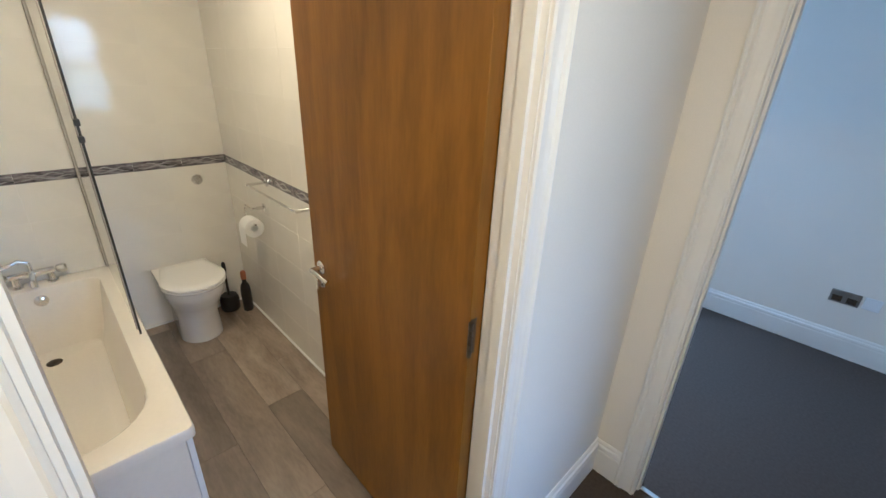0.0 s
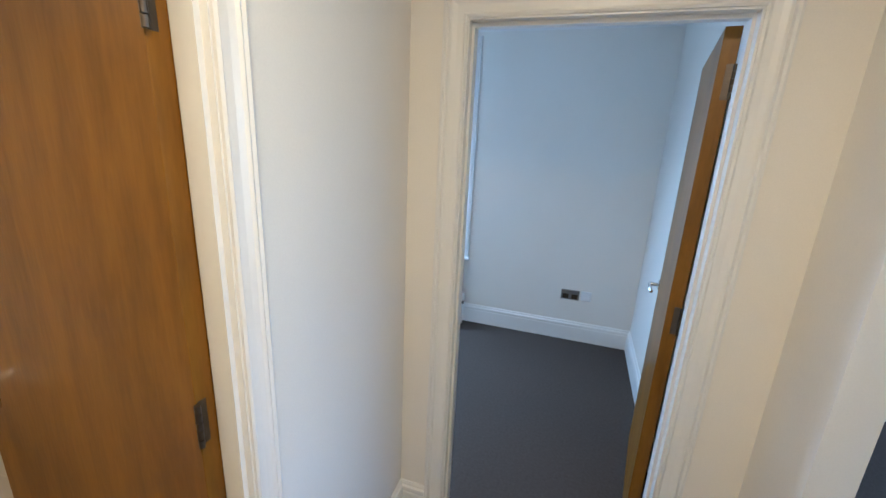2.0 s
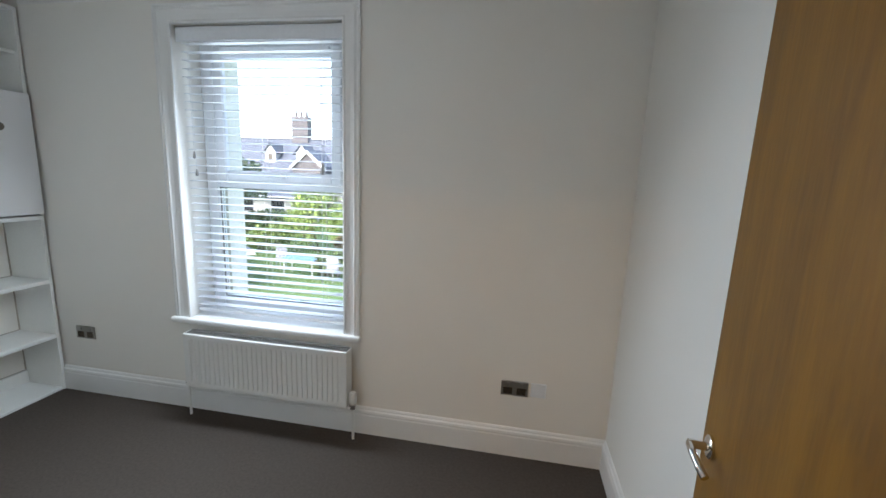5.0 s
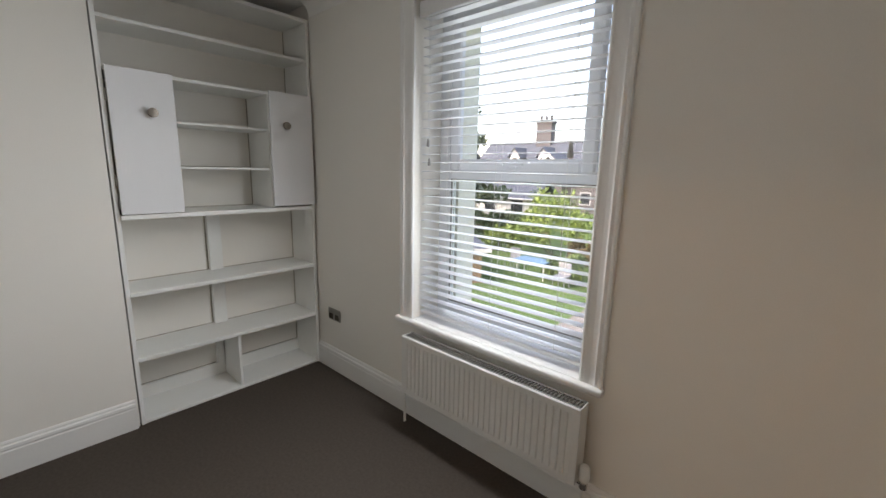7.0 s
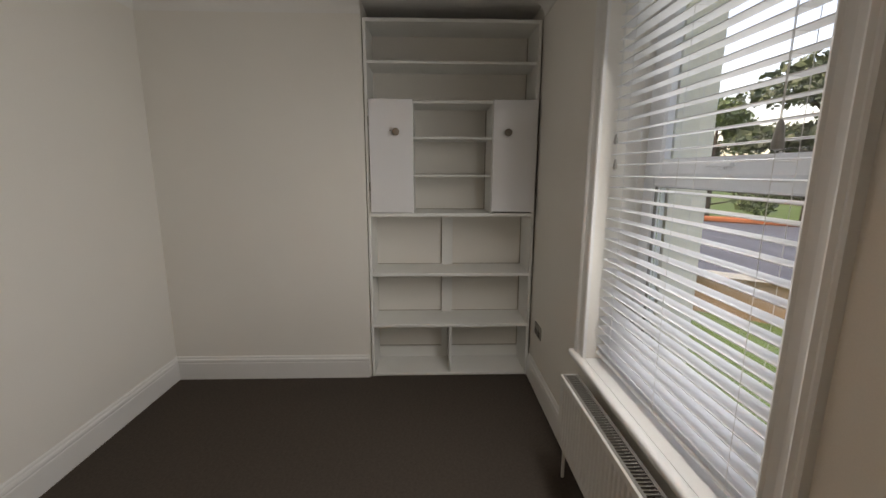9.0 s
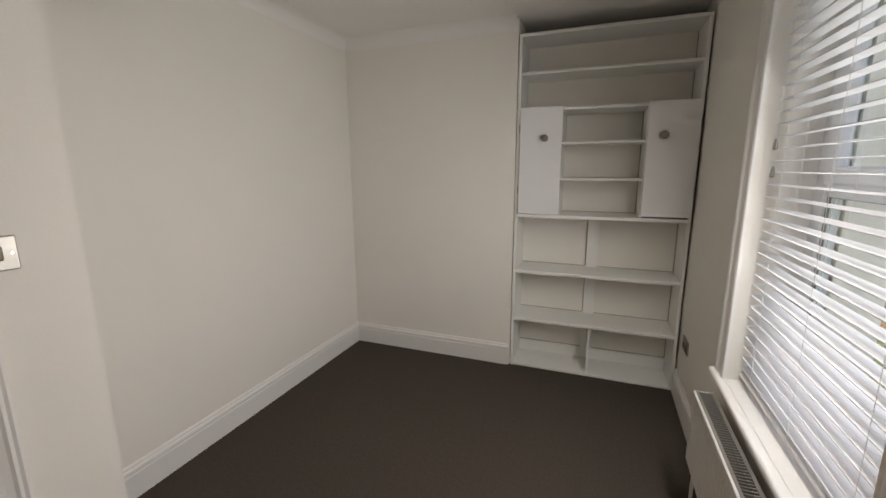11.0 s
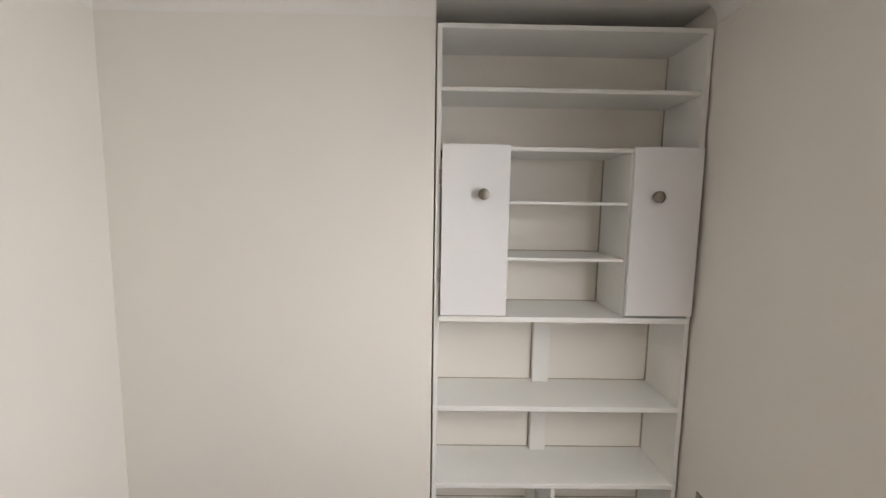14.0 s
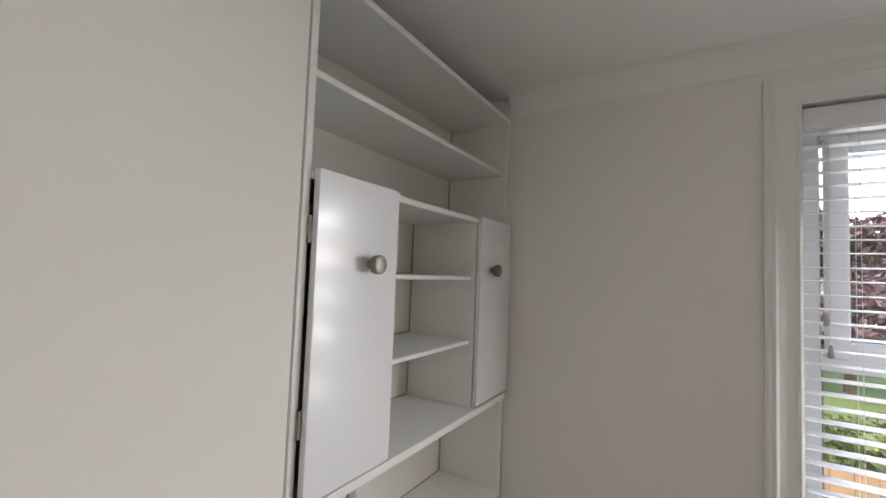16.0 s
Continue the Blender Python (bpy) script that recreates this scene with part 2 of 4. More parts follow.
def prism(bm, outline, place, h0, h1):
    """A plate with the given outline between two heights."""
    a = [bm.verts.new(place(u, v, h0)) for u, v in outline]
    b = [bm.verts.new(place(u, v, h1)) for u, v in outline]
    bm.faces.new(a[::-1]), bm.faces.new(b)
    for i in range(len(a)):
        j = (i + 1) % len(a)
        bm.faces.new((a[i], a[j], b[j], b[i]))
    return bm


def plan(u, v, h):
    return (u, v, h)


# ---- the large structure ----
TOP = 2.5
structure("wall_north", boxes((-0.45, 1.01, 0, 0.26, -0.02, TOP), (2.015, 3.6, 0, 0.26, -0.02, TOP), (1.01, 2.015, 0, 0.26, -0.02, 0.575), (1.01, 2.015, 0, 0.26, 2.29, TOP)), WALL, "off-white painted plaster wall with the window")
RENDER = material("cream_render", (0.84, 0.80, 0.68), 0.9, var=0.08, scale=2, fine=60, bump=0.25)
structure("wall_outer", boxes((-0.6, 1.105, 0.262, 0.42, -2.8, 5.2), (1.94, 6.8, 0.262, 0.42, -2.8, 5.2), (1.105, 1.94, 0.262, 0.42, -2.8, 0.60), (1.105, 1.94, 0.262, 0.42, 2.25, 5.2)), RENDER, "cream painted outer wall round the window")
structure("wall_west", boxes((-0.45, 0, -2.517, -1.145, -0.02, TOP), (-0.45, -0.34, -1.145, 0, -0.02, TOP)), WALL, "off-white painted chimney breast and alcove wall")
structure("wall_south", boxes((-0.45, 2.27, -2.634, -2.517, -0.02, TOP)), WALL, "off-white painted bedroom wall")
structure("wall_hall_west", boxes((2.30, 2.372, -4.6, -3.58, -0.02, TOP), (2.30, 2.372, -2.822, -2.636, -0.02, TOP), (2.30, 2.372, -3.58, -2.822, 2.0, TOP), (2.27, 2.372, -2.636, -2.03, -0.02, TOP)), WALL, "off-white hall wall with the bathroom doorway")
structure("wall_door", boxes((2.27, 2.550, -2.03, -1.93, -0.02, TOP), (3.364, 3.69, -2.03, -1.93, -0.02, TOP), (2.550, 3.364, -2.03, -1.93, 2.0, TOP)), WALL, "off-white wall with the bedroom doorway")
structure("wall_east", boxes((3.5, 3.6, -1.93, 0, -0.02, TOP)), WALL, "off-white painted bedroom wall behind the door")
structure("wall_hall_east", boxes((3.59, 3.69, -2.305, -2.03, -0.02, TOP), (3.59, 3.69, -4.6, -3.25, -0.02, TOP), (3.59, 3.69, -3.25, -2.305, 2.05, TOP)), WALL, "off-white hall wall with a wide opening")
structure("wall_far_room_north", boxes((3.69, 6.5, -0.33, -0.2, -0.02, TOP), (3.602, 3.69, -1.93, -0.2, -0.02, TOP)), WALL, "off-white wall of the next room")
structure("wall_far_room_east", boxes((6.5, 6.62, -4.7, -3.0, -0.02, TOP), (6.5, 6.62, -1.4, -0.2, -0.02, TOP), (6.5, 6.62, -3.0, -1.4, -0.02, 0.7), (6.5, 6.62, -3.0, -1.4, 2.2, TOP)), WALL, "off-white wall of the next room")
structure("wall_hall_south", boxes((2.27, 6.5, -4.7, -4.6, -0.02, TOP)), WALL, "off-white wall at the end of the hall")
structure("wall_bathroom_west", boxes((-0.24, -0.1307, -4.17, -2.634, -0.02, TOP)), GROUT, "tiled bathroom wall behind the toilet")
structure("wall_bathroom_south", boxes((-0.136, 2.27, -4.17, -4.07, -0.02, TOP)), TILE, "cream tiled bathroom wall beside the bath")
structure("ceiling", boxes((-0.5, 6.7, -4.8, 0.42, TOP, TOP + 0.12)), CEIL, "white painted ceiling")
structure("roof", boxes((-0.6, 6.8, -4.9, 0.6, 5.2, 5.4)), material("roof_slate", (0.09, 0.09, 0.10), 0.7, var=0.2), "dark roof above the rooms")
structure("floor", boxes((-0.45, 3.59, -2.03, 0.0, -0.12, 0.0), (-0.45, 2.27, -2.634, -2.03, -0.12, 0.0), (2.27, 3.59, -4.6, -2.03, -0.12, 0.0), (3.59, 6.5, -4.6, -0.2, -0.12, 0.0)), CARPET, "dark grey-brown short pile carpet")
structure("floor_bathroom", boxes((-0.24, 2.30, -4.17, -2.634, -0.12, -0.004)), RUBBER, "floor below the vinyl planks")

SKIRT = [(0.0, 0.0), (0.019, 0.0), (0.019, 0.118), (0.016, 0.126), (0.019, 0.134), (0.017, 0.146), (0.010, 0.152), (0.009, 0.160), (0.004, 0.168), (0.0, 0.168)]


def skirting(name, path, label="white painted moulded skirting board"):
    structure(name, sweep(path, SKIRT, plan), TRIM, label)


skirting("baseboard_north", [(3.5, -1.93), (3.5, 0.0), (0.0, 0.0)])
skirting("baseboard_south", [(0.0, -1.155), (0.0, -2.517), (2.27, -2.517), (2.27, -1.93), (2.486, -1.93)])
skirting("baseboard_hall", [(2.488, -2.03), (2.372, -2.03), (2.372, -2.772)])
skirting("baseboard_hall_east", [(3.59, -2.305), (3.59, -2.03), (3.428, -2.03)])
skirting("baseboard_far_room", [(6.5, -3.0), (6.5, -0.33), (3.69, -0.33), (3.69, -2.305)])

COVE = [(0.0, TOP - 0.085)] + [(0.085 - 0.083 * math.cos(radians(a)), TOP - 0.085 + 0.083 * math.sin(radians(a))) for a in range(0, 91, 9)] + [(0.085, TOP), (0.0, TOP)]
structure("coving", sweep([(3.5, -1.93), (3.5, 0.0), (0.0, 0.0)], COVE, plan), CEIL, "plaster coving along the ceiling", smooth=True)
structure("coving_west", sweep([(0.0, -1.15), (0.0, -2.517), (2.27, -2.517), (2.27, -1.93), (3.5, -1.93)], COVE, plan), CEIL, "plaster coving along the ceiling", smooth=True)

ARCH = [(0.0, 0.0), (0.0, 0.013), (0.006, 0.017), (0.012, 0.013), (0.030, 0.014), (0.044, 0.018), (0.050, 0.023), (0.058, 0.019), (0.064, 0.023), (0.070, 0.021), (0.070, 0.0)]


def casing(name, lo, hi, height, place, width=0.07, foot=0.0, label="white gloss moulded door architrave"):
    prof = [(d * width / 0.07, h) for d, h in ARCH]
    structure(name, sweep([(lo, foot), (lo, height), (hi, height), (hi, foot)], prof, place), TRIM, label)


# door linings stand inside the openings, architraves on the wall faces
structure("trim_bedroom_door", boxes((2.550, 2.572, -2.036, -1.924, 0, 2.0), (3.342, 3.364, -2.036, -1.924, 0, 2.0), (2.572, 3.342, -2.036, -1.924, 1.988, 2.0),
          (2.572, 2.580, -2.0, -1.962, 0, 1.988), (3.333, 3.342, -2.0, -1.962, 0, 1.988), (2.580, 3.333, -2.0, -1.962, 1.976, 1.988)), TRIM, "white gloss door lining with stops")
casing("trim_bedroom_arch_hall", 2.568, 3.348, 1.994, lambda u, v, h: (u, -2.03 - h, v), 0.078)
casing("trim_bedroom_arch_room", 2.568, 3.348, 1.994, lambda u, v, h: (u, -1.93 + h, v), 0.08)
structure("trim_bathroom_door", boxes((2.298, 2.378, -3.58, -3.565, 0, 2.0), (2.298, 2.378, -2.840, -2.822, 0, 2.0), (2.298, 2.378, -3.565, -2.840, 1.985, 2.0),
          (2.334, 2.362, -2.852, -2.840, 0, 1.985), (2.338, 2.360, -3.565, -3.557, 0, 1.985)), TRIM, "white gloss door lining with stops")
casing("trim_bathroom_arch_hall", -3.572, -2.836, 1.993, lambda u, v, h: (2.372 + h, u, v), 0.064)
casing("trim_window_arch", 1.013, 2.012, 2.287, lambda u, v, h: (u, -h, v), 0.098, 0.61, "white gloss moulded window architrave")
STRIP = boxes((2.572, 3.342, -1.988, -1.966, 0.0, 0.006), bevel=0.002)
structure("trim_threshold", STRIP, STEEL, "metal carpet threshold strip in the doorway")

# ---- window ----
win = tagged(new("window_1"), "white plastic window with a top-hung upper sash", "window", kind="structure")
PLACES[win] = Matrix()


def ring(bm, x0, x1, z0, z1, w, y0, y1, bevel=0.006):
    """A rectangular frame standing in a wall that runs along x."""
    box(bm, x0, x0 + w, y0, y1, z0, z1, bevel), box(bm, x1 - w, x1, y0, y1, z0, z1, bevel)
    box(bm, x0 + w, x1 - w, y0 + 0.001, y1 - 0.001, z0, z0 + w, bevel), box(bm, x0 + w, x1 - w, y0 + 0.001, y1 - 0.001, z1 - w, z1, bevel)
    return bm


fr = ring(bmesh.new(), 1.012, 2.013, 0.612, 2.288, 0.082, 0.196, 0.258)
box(fr, 1.094, 1.931, 0.197, 0.257, 1.405, 1.465, 0.006)
part("window_frame", fr, UPVC, win)
part("sash_frame", ring(bmesh.new(), 1.104, 1.921, 1.448, 2.226, 0.064, 0.178, 0.218, 0.009), UPVC, win, "white upper opening sash frame")
part("glazing_bead", ring(bmesh.new(), 1.094, 1.931, 0.694, 1.408, 0.006, 0.204, 0.216, 0.002), TASSEL, win, "thin grey glazing gasket")
for z0, z1 in ((0.698, 1.404), (1.50, 2.175)):
    p = part("pane", boxes((1.10, 1.925, 0.224, 0.230, z0, z1)), GLASS, win)
    p.visible_shadow = False
hd = boxes((1.46, 1.58, 0.153, 0.168, 1.478, 1.496), (1.50, 1.535, 0.166, 0.179, 1.470, 1.504), bevel=0.004)
part("handle", hd, UPVC, win, "white window handle on the sash")

sill = bmesh.new()
box(sill, 0.893, 2.118, -0.042, 0.0, 0.578, 0.612, 0.012, 3)
box(sill, 1.012, 2.013, -0.004, 0.198, 0.578, 0.611)
structure("window_sill", sill, TRIM, "white gloss window board with rounded nose", smooth=True)

# glazing bars of the next room's window
win2 = tagged(new("window_2"), "white sash window of the next room", "window", kind="structure")
PLACES[win2] = Matrix()
for y0, y1 in ((-3.0, -2.93), (-2.22, -2.18), (-1.47, -1.4)):
    part("window_frame", boxes((6.44, 6.485, y0, y1, 0.7, 2.2), bevel=0.004), TRIM, win2)
for z0, z1 in ((0.7, 0.78), (1.42, 1.48), (2.13, 2.2)):
    part("window_bar", boxes((6.442, 6.484, -2.93, -1.47, z0, z1), bevel=0.004), TRIM, win2)

# ---- venetian blind ----
blind = thing("venetian_blind", pose(1.51, 0.062, 0.62), "white wooden venetian blind lowered with open slats", "blind")
part("valance", boxes((1.017, 2.008, 0.016, 0.030, 2.205, 2.280), bevel=0.004), SLAT, blind, "flat white valance board")
part("headrail", boxes((1.022, 2.003, 0.040, 0.092, 2.232, 2.278), bevel=0.002), SLAT, blind)
part("bottom_rail", boxes((1.022, 2.003, 0.042, 0.090, 0.640, 0.660), bevel=0.005), SLAT, blind)
one = bmesh.new()
W, TH = 0.0245, 0.0014
rows = []
for k in range(7):
    u = -W + 2 * W * k / 6
    rows.append((u, 0.0022 * (1 - (u / W) ** 2)))
for s in (0, 1):
    up = [one.verts.new((-0.487 if s == 0 else 0.487, u, h + TH)) for u, h in rows]
    dn = [one.verts.new((-0.487 if s == 0 else 0.487, u, h - TH)) for u, h in rows]
    if s == 0:
        ua, da = up, dn
for k in range(6):
    one.faces.new((ua[k], ua[k + 1], up[k + 1], up[k])), one.faces.new((da[k + 1], da[k], dn[k], dn[k + 1]))
one.faces.new(ua + da[::-1]), one.faces.new(up[::-1] + dn)
one.faces.new((ua[0], up[0], dn[0], da[0])), one.faces.new((ua[6], da[6], dn[6], up[6]))
first = part("slat", one, SLAT, blind, local=True)
N_SLAT, Z0, Z1 = 35, 0.684, 2.205
rng = random.Random(4)
for k in range(N_SLAT):
    s = first if k == 0 else first.copy()
    if k:
        scene.collection.objects.link(s)
        PLACES[s] = PLACES[blind]
    s.matrix_basis = pose(0.0025, 0.004, Z0 - 0.62 + (Z1 - Z0) * k / (N_SLAT - 1) + rng.uniform(-0.001, 0.001), 2 + rng.uniform(-2.0, 2.0), rng.uniform(-0.12, 0.12), 0)
for x in (1.16, 1.51, 1.865):
    lad = bmesh.new()
    for y in (0.0395, 0.0935):
        tube(lad, (x, y, 0.645), (x, y, 2.235), 0.0009, n=5)
    for k in range(N_SLAT):
        z = Z0 + (Z1 - Z0) * k / (N_SLAT - 1) - 0.003
        tube(lad, (x, 0.0395, z), (x, 0.0935, z), 0.0006, n=4)
    part("ladder_cord", lad, CORD, blind)
for x, z in ((1.075, 1.60), (1.085, 1.50), (1.875, 1.545)):
    c = part("pull_cord", bar((x, 0.034, z), (x, 0.034, 2.24), r=0.0011, n=5), CORD, blind)
    t = lathe([(0.002, 0.034), (0.005, 0.028), (0.008, 0.004), (0.0085, -0.004), (0.003, -0.008)] if x < 1.5 else [(0.003, 0.05), (0.007, 0.042), (0.0125, 0.0), (0.0125, -0.012), (0.004, -0.016)], 12, Matrix.Translation((x, 0.034, z - 0.02)))
    part("tassel", t, TASSEL, c, "small grey cord tassel", smooth=True)

# ---- built-in shelving ----
unit = thing("built_in_shelving", pose(-0.15, -0.57, 0.0), "white painted built-in alcove shelving with two cupboard doors, empty", "shelving")
YL, YR, BK = -1.138, -0.012, -0.30
for y0, y1 in ((YL, YL + 0.020), (YR - 0.020, YR)):
    part("side_panel", boxes((BK, 0.0, y0, y1, 0.0, 2.394), bevel=0.0015), SHELFW, unit)
part("back_panel", boxes((BK - 0.012, BK, YL, YR, 0.0, 2.394)), WALL, unit, "cream painted back wall of the shelving")
A, B = YL + 0.020, YR - 0.020
part("top_board", boxes((BK, 0.004, A, B, 2.374, 2.394), bevel=0.002), SHELFW, unit)
for z, front in ((2.153, -0.02), (1.909, 0.002), (1.186, 0.022), (0.768, 0.0), (0.395, 0.0)):
    th = 0.024 if z in (1.186, 0.768, 0.395) else 0.018
    part("shelf", boxes((BK, front, A, B, z - th, z), bevel=0.002), SHELFW, unit)
part("base_board", boxes((BK, -0.004, A, B, 0.0, 0.018), bevel=0.002), SHELFW, unit)
part("back_skirting", boxes((BK, BK + 0.018, A, -0.584, 0.018, 0.105), (BK, BK + 0.018, -0.566, B, 0.018, 0.105), bevel=0.002), SHELFW, unit)
part("divider", boxes((BK, -0.02, -0.584, -0.566, 0.018, 0.371), bevel=0.002), SHELFW, unit)
part("back_batten", boxes((BK, BK + 0.036, -0.632, -0.590, 0.105, 0.371), (BK, BK + 0.036, -0.632, -0.552, 0.395, 0.744), (BK, BK + 0.036, -0.632, -0.552, 0.768, 1.162), bevel=0.0015), SHELFW, unit)
# shade of the gaps at the back panel's edges, put in as brown strips
GAP_TONE = material("brown_gap_shade", (0.42, 0.37, 0.31), 0.8, var=0.2, fine=80, bump=0.1)
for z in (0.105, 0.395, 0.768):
    part("gap_strip", boxes((BK, BK + 0.004, A, -0.640, z, z + 0.004), (BK, BK + 0.004, -0.552, B, z, z + 0.004)), GAP_TONE, unit, "brown strip standing in for the shaded gap")
part("gap_strip", boxes((BK, BK + 0.005, -0.639, -0.632, 0.402, 0.744), (BK, BK + 0.005, -0.639, -0.632, 0.775, 1.162)), GAP_TONE, unit, "brown strip standing in for the shaded gap")
part("gap_strip", boxes((BK, BK + 0.005, B - 0.006, B, 0.112, 0.371), (BK, BK + 0.005, B - 0.006, B, 0.402, 0.744), (BK, BK + 0.005, B - 0.006, B, 0.775, 1.162)), GAP_TONE, unit, "brown strip standing in for the shaded gap")
part("gap_strip", boxes((BK, BK + 0.004, B - 0.005, B, 1.909, 2.135), (BK, BK + 0.004, B - 0.005, B, 2.153, 2.374)), GAP_TONE, unit, "brown strip standing in for the shaded gap")
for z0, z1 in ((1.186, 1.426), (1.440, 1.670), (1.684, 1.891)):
    part("gap_strip", boxes((BK, BK + 0.004, -0.320, -0.314, z0, z1), (BK, BK + 0.004, -0.828, -0.320, z0, z0 + 0.004)), GAP_TONE, unit, "brown strip standing in for the shaded gap")
for y in (-0.846, -0.314):
    part("upright", boxes((BK, 0.0, y, y + 0.018, 1.186, 1.891), bevel=0.0015), SHELFW, unit)
for z in (1.440, 1.684):
    part("inner_shelf", boxes((BK, -0.015, -0.828, -0.314, z - 0.014, z), bevel=0.002), SHELFW, unit)
for y0, y1, yk, yh, zb in ((-1.112, -0.828, -0.939, -1.116, 1.190), (-0.308, -0.020, -0.214, -0.018, 1.196)):
    d = part("cupboard_door", boxes((0.004, 0.022, y0, y1, zb, 1.915), bevel=0.0015), DOORW, unit, "smooth white cupboard door")
    k = lathe([(0.009, 0.0), (0.009, 0.013), (0.019, 0.016), (0.0235, 0.020), (0.024, 0.034), (0.0225, 0.0375), (0.019, 0.039), (0.001, 0.0395)], 32, Matrix.Translation((0.022, yk, 1.709)) @ pose(0, 0, 0, 0, 90, 0))
    part("knob", k, NICKEL, d, "round brushed metal knob", smooth=True)
    for z in (1.36, 1.78):
        h = boxes((-0.004, 0.003, yh - 0.006, yh + 0.004, z - 0.03, z + 0.03))
        tube(h, (0.004, yh, z - 0.03), (0.004, yh, z + 0.03), 0.004, n=10)
        part("hinge", h, STEEL, d, "small steel butt hinge")

# ---- radiator ----
rad = thing("radiator", pose(1.585, -0.085, 0.0), "white enamelled panel radiator under the window sill", "radiator")
RX0, RX1, RF, RZ0, RZ1 = 1.048, 2.075, -0.122, 0.212, 0.553
pts = []
n_fl = 31
pitch = (RX1 - RX0 - 0.06) / n_fl
for k in range(n_fl):
    x = RX0 + 0.03 + pitch * k
    pts += [(x, 0.0), (x + pitch * 0.28, 0.0), (x + pitch * 0.40, 0.007), (x + pitch * 0.88, 0.007)]
pts = [(RX0, 0.0)] + pts + [(RX1 - 0.03, 0.0), (RX1, 0.0)]
fp = bmesh.new()
zs = [(RZ0, 0.006, 0), (RZ0 + 0.006, 0.0, 0), (RZ0 + 0.03, 0.0, 0), (RZ0 + 0.045, 0.0, 1), (RZ1 - 0.045, 0.0, 1), (RZ1 - 0.03, 0.0, 0), (RZ1 - 0.006, 0.0, 0), (RZ1, 0.006, 0)]
grid = [[fp.verts.new((x, RF + back + d * amp, z)) for x, d in pts] for z, back, amp in zs]
for a, b in zip(grid, grid[1:]):
    for k in range(len(pts) - 1):
        fp.faces.new((a[k], a[k + 1], b[k + 1], b[k]))
part("front_panel", fp, ENAMEL, rad, "fluted white front panel", smooth=True)
part("back_panel", boxes((RX0 + 0.02, RX1 - 0.02, -0.056, -0.044, RZ0, RZ1 - 0.02), bevel=0.003), ENAMEL, rad)
for x0, x1 in ((RX0, RX0 + 0.004), (RX1 - 0.004, RX1)):
    part("side_panel", boxes((x0, x1, RF + 0.006, -0.044, RZ0 + 0.004, RZ1 - 0.001)), ENAMEL, rad)
gr = boxes((RX0 + 0.004, RX1 - 0.004, RF + 0.006, RF + 0.018, RZ1 - 0.006, RZ1), (RX0 + 0.004, RX1 - 0.004, -0.058, -0.046, RZ1 - 0.006, RZ1))
for k in range(64):
    x = RX0 + 0.012 + (RX1 - RX0 - 0.024) * k / 63
    box(gr, x - 0.0022, x + 0.0022, RF + 0.018, -0.058, RZ1 - 0.008, RZ1 - 0.001)
part("top_grille", gr, GRILLE, rad, "slotted white top grille")
part("fins", boxes((RX0 + 0.01, RX1 - 0.01, RF + 0.02, -0.06, RZ0 + 0.02, RZ1 - 0.03)), BRONZE, rad, "dark inside of the radiator")
for x in (RX0 - 0.022, RX1 + 0.022):
    part("pipe", bar((x, -0.078, 0.0), (x, -0.078, 0.21), r=0.0078), ENAMEL, rad, "white painted supply pipe")
v = lathe([(0.012, 0.0), (0.016, 0.004), (0.016, 0.022), (0.011, 0.026), (0.011, 0.04), (0.004, 0.043)], 16, Matrix.Translation((RX0 - 0.022, -0.078, 0.205)))
tube(v, (RX0 - 0.022, -0.078, 0.222), (RX0 + 0.004, -0.078, 0.222), 0.010)
part("lockshield_valve", v, BRONZE, rad, "dark metal lockshield valve", smooth=True)
v = lathe([(0.012, 0.0), (0.017, 0.004), (0.017, 0.03), (0.012, 0.034)], 16, Matrix.Translation((RX1 + 0.022, -0.078, 0.19)))
tube(v, (RX1 + 0.022, -0.078, 0.212), (RX1 - 0.004, -0.078, 0.212), 0.010)
part("valve_body", v, CHROME, rad, smooth=True)
v = lathe([(0.015, 0.0), (0.021, 0.006), (0.0225, 0.03), (0.021, 0.062), (0.017, 0.070), (0.004, 0.073)], 20, Matrix.Translation((RX1 + 0.022, -0.078, 0.224)))
part("thermostatic_head", v, ENAMEL, rad, "white thermostatic valve head", smooth=True)

# ---- electrical plates ----


def double_socket(x, z):
    """A metal double socket plate on the window wall."""
    s = thing("double_socket", pose(x, 0.0, z - 0.043), "brushed metal double socket with dark inserts on the wall", "socket", "bedroom sockets")
    part("plate", boxes((x - 0.073, x + 0.073, -0.008, 0.0, z - 0.043, z + 0.043), bevel=0.003), STEEL, s)
    for dx in (-0.036, 0.036):
        ins = boxes((x + dx - 0.024, x + dx + 0.024, -0.0092, -0.007, z - 0.034, z + 0.006), bevel=0.001)
        i = part("socket_insert", ins, BRONZE, s, "dark plastic socket insert")
        part("pin_slots", boxes((x + dx - 0.003, x + dx + 0.003, -0.0098, -0.009, z - 0.006, z + 0.003), (x + dx - 0.014, x + dx - 0.008, -0.0098, -0.009, z - 0.024, z - 0.020), (x + dx + 0.008, x + dx + 0.014, -0.0098, -0.009, z - 0.024, z - 0.020)), RUBBER, i)
        part("rocker", boxes((x + dx - 0.009, x + dx + 0.009, -0.012, -0.007, z + 0.012, z + 0.034), bevel=0.002), STEEL, s, "metal rocker switch")
    for dx in (-0.061, 0.061):
        bm = bmesh.new()
        tube(bm, (x + dx, -0.0095, z), (x + dx, -0.007, z), 0.0035, n=10)
        part("screw", bm, CHROME, s)
    return s


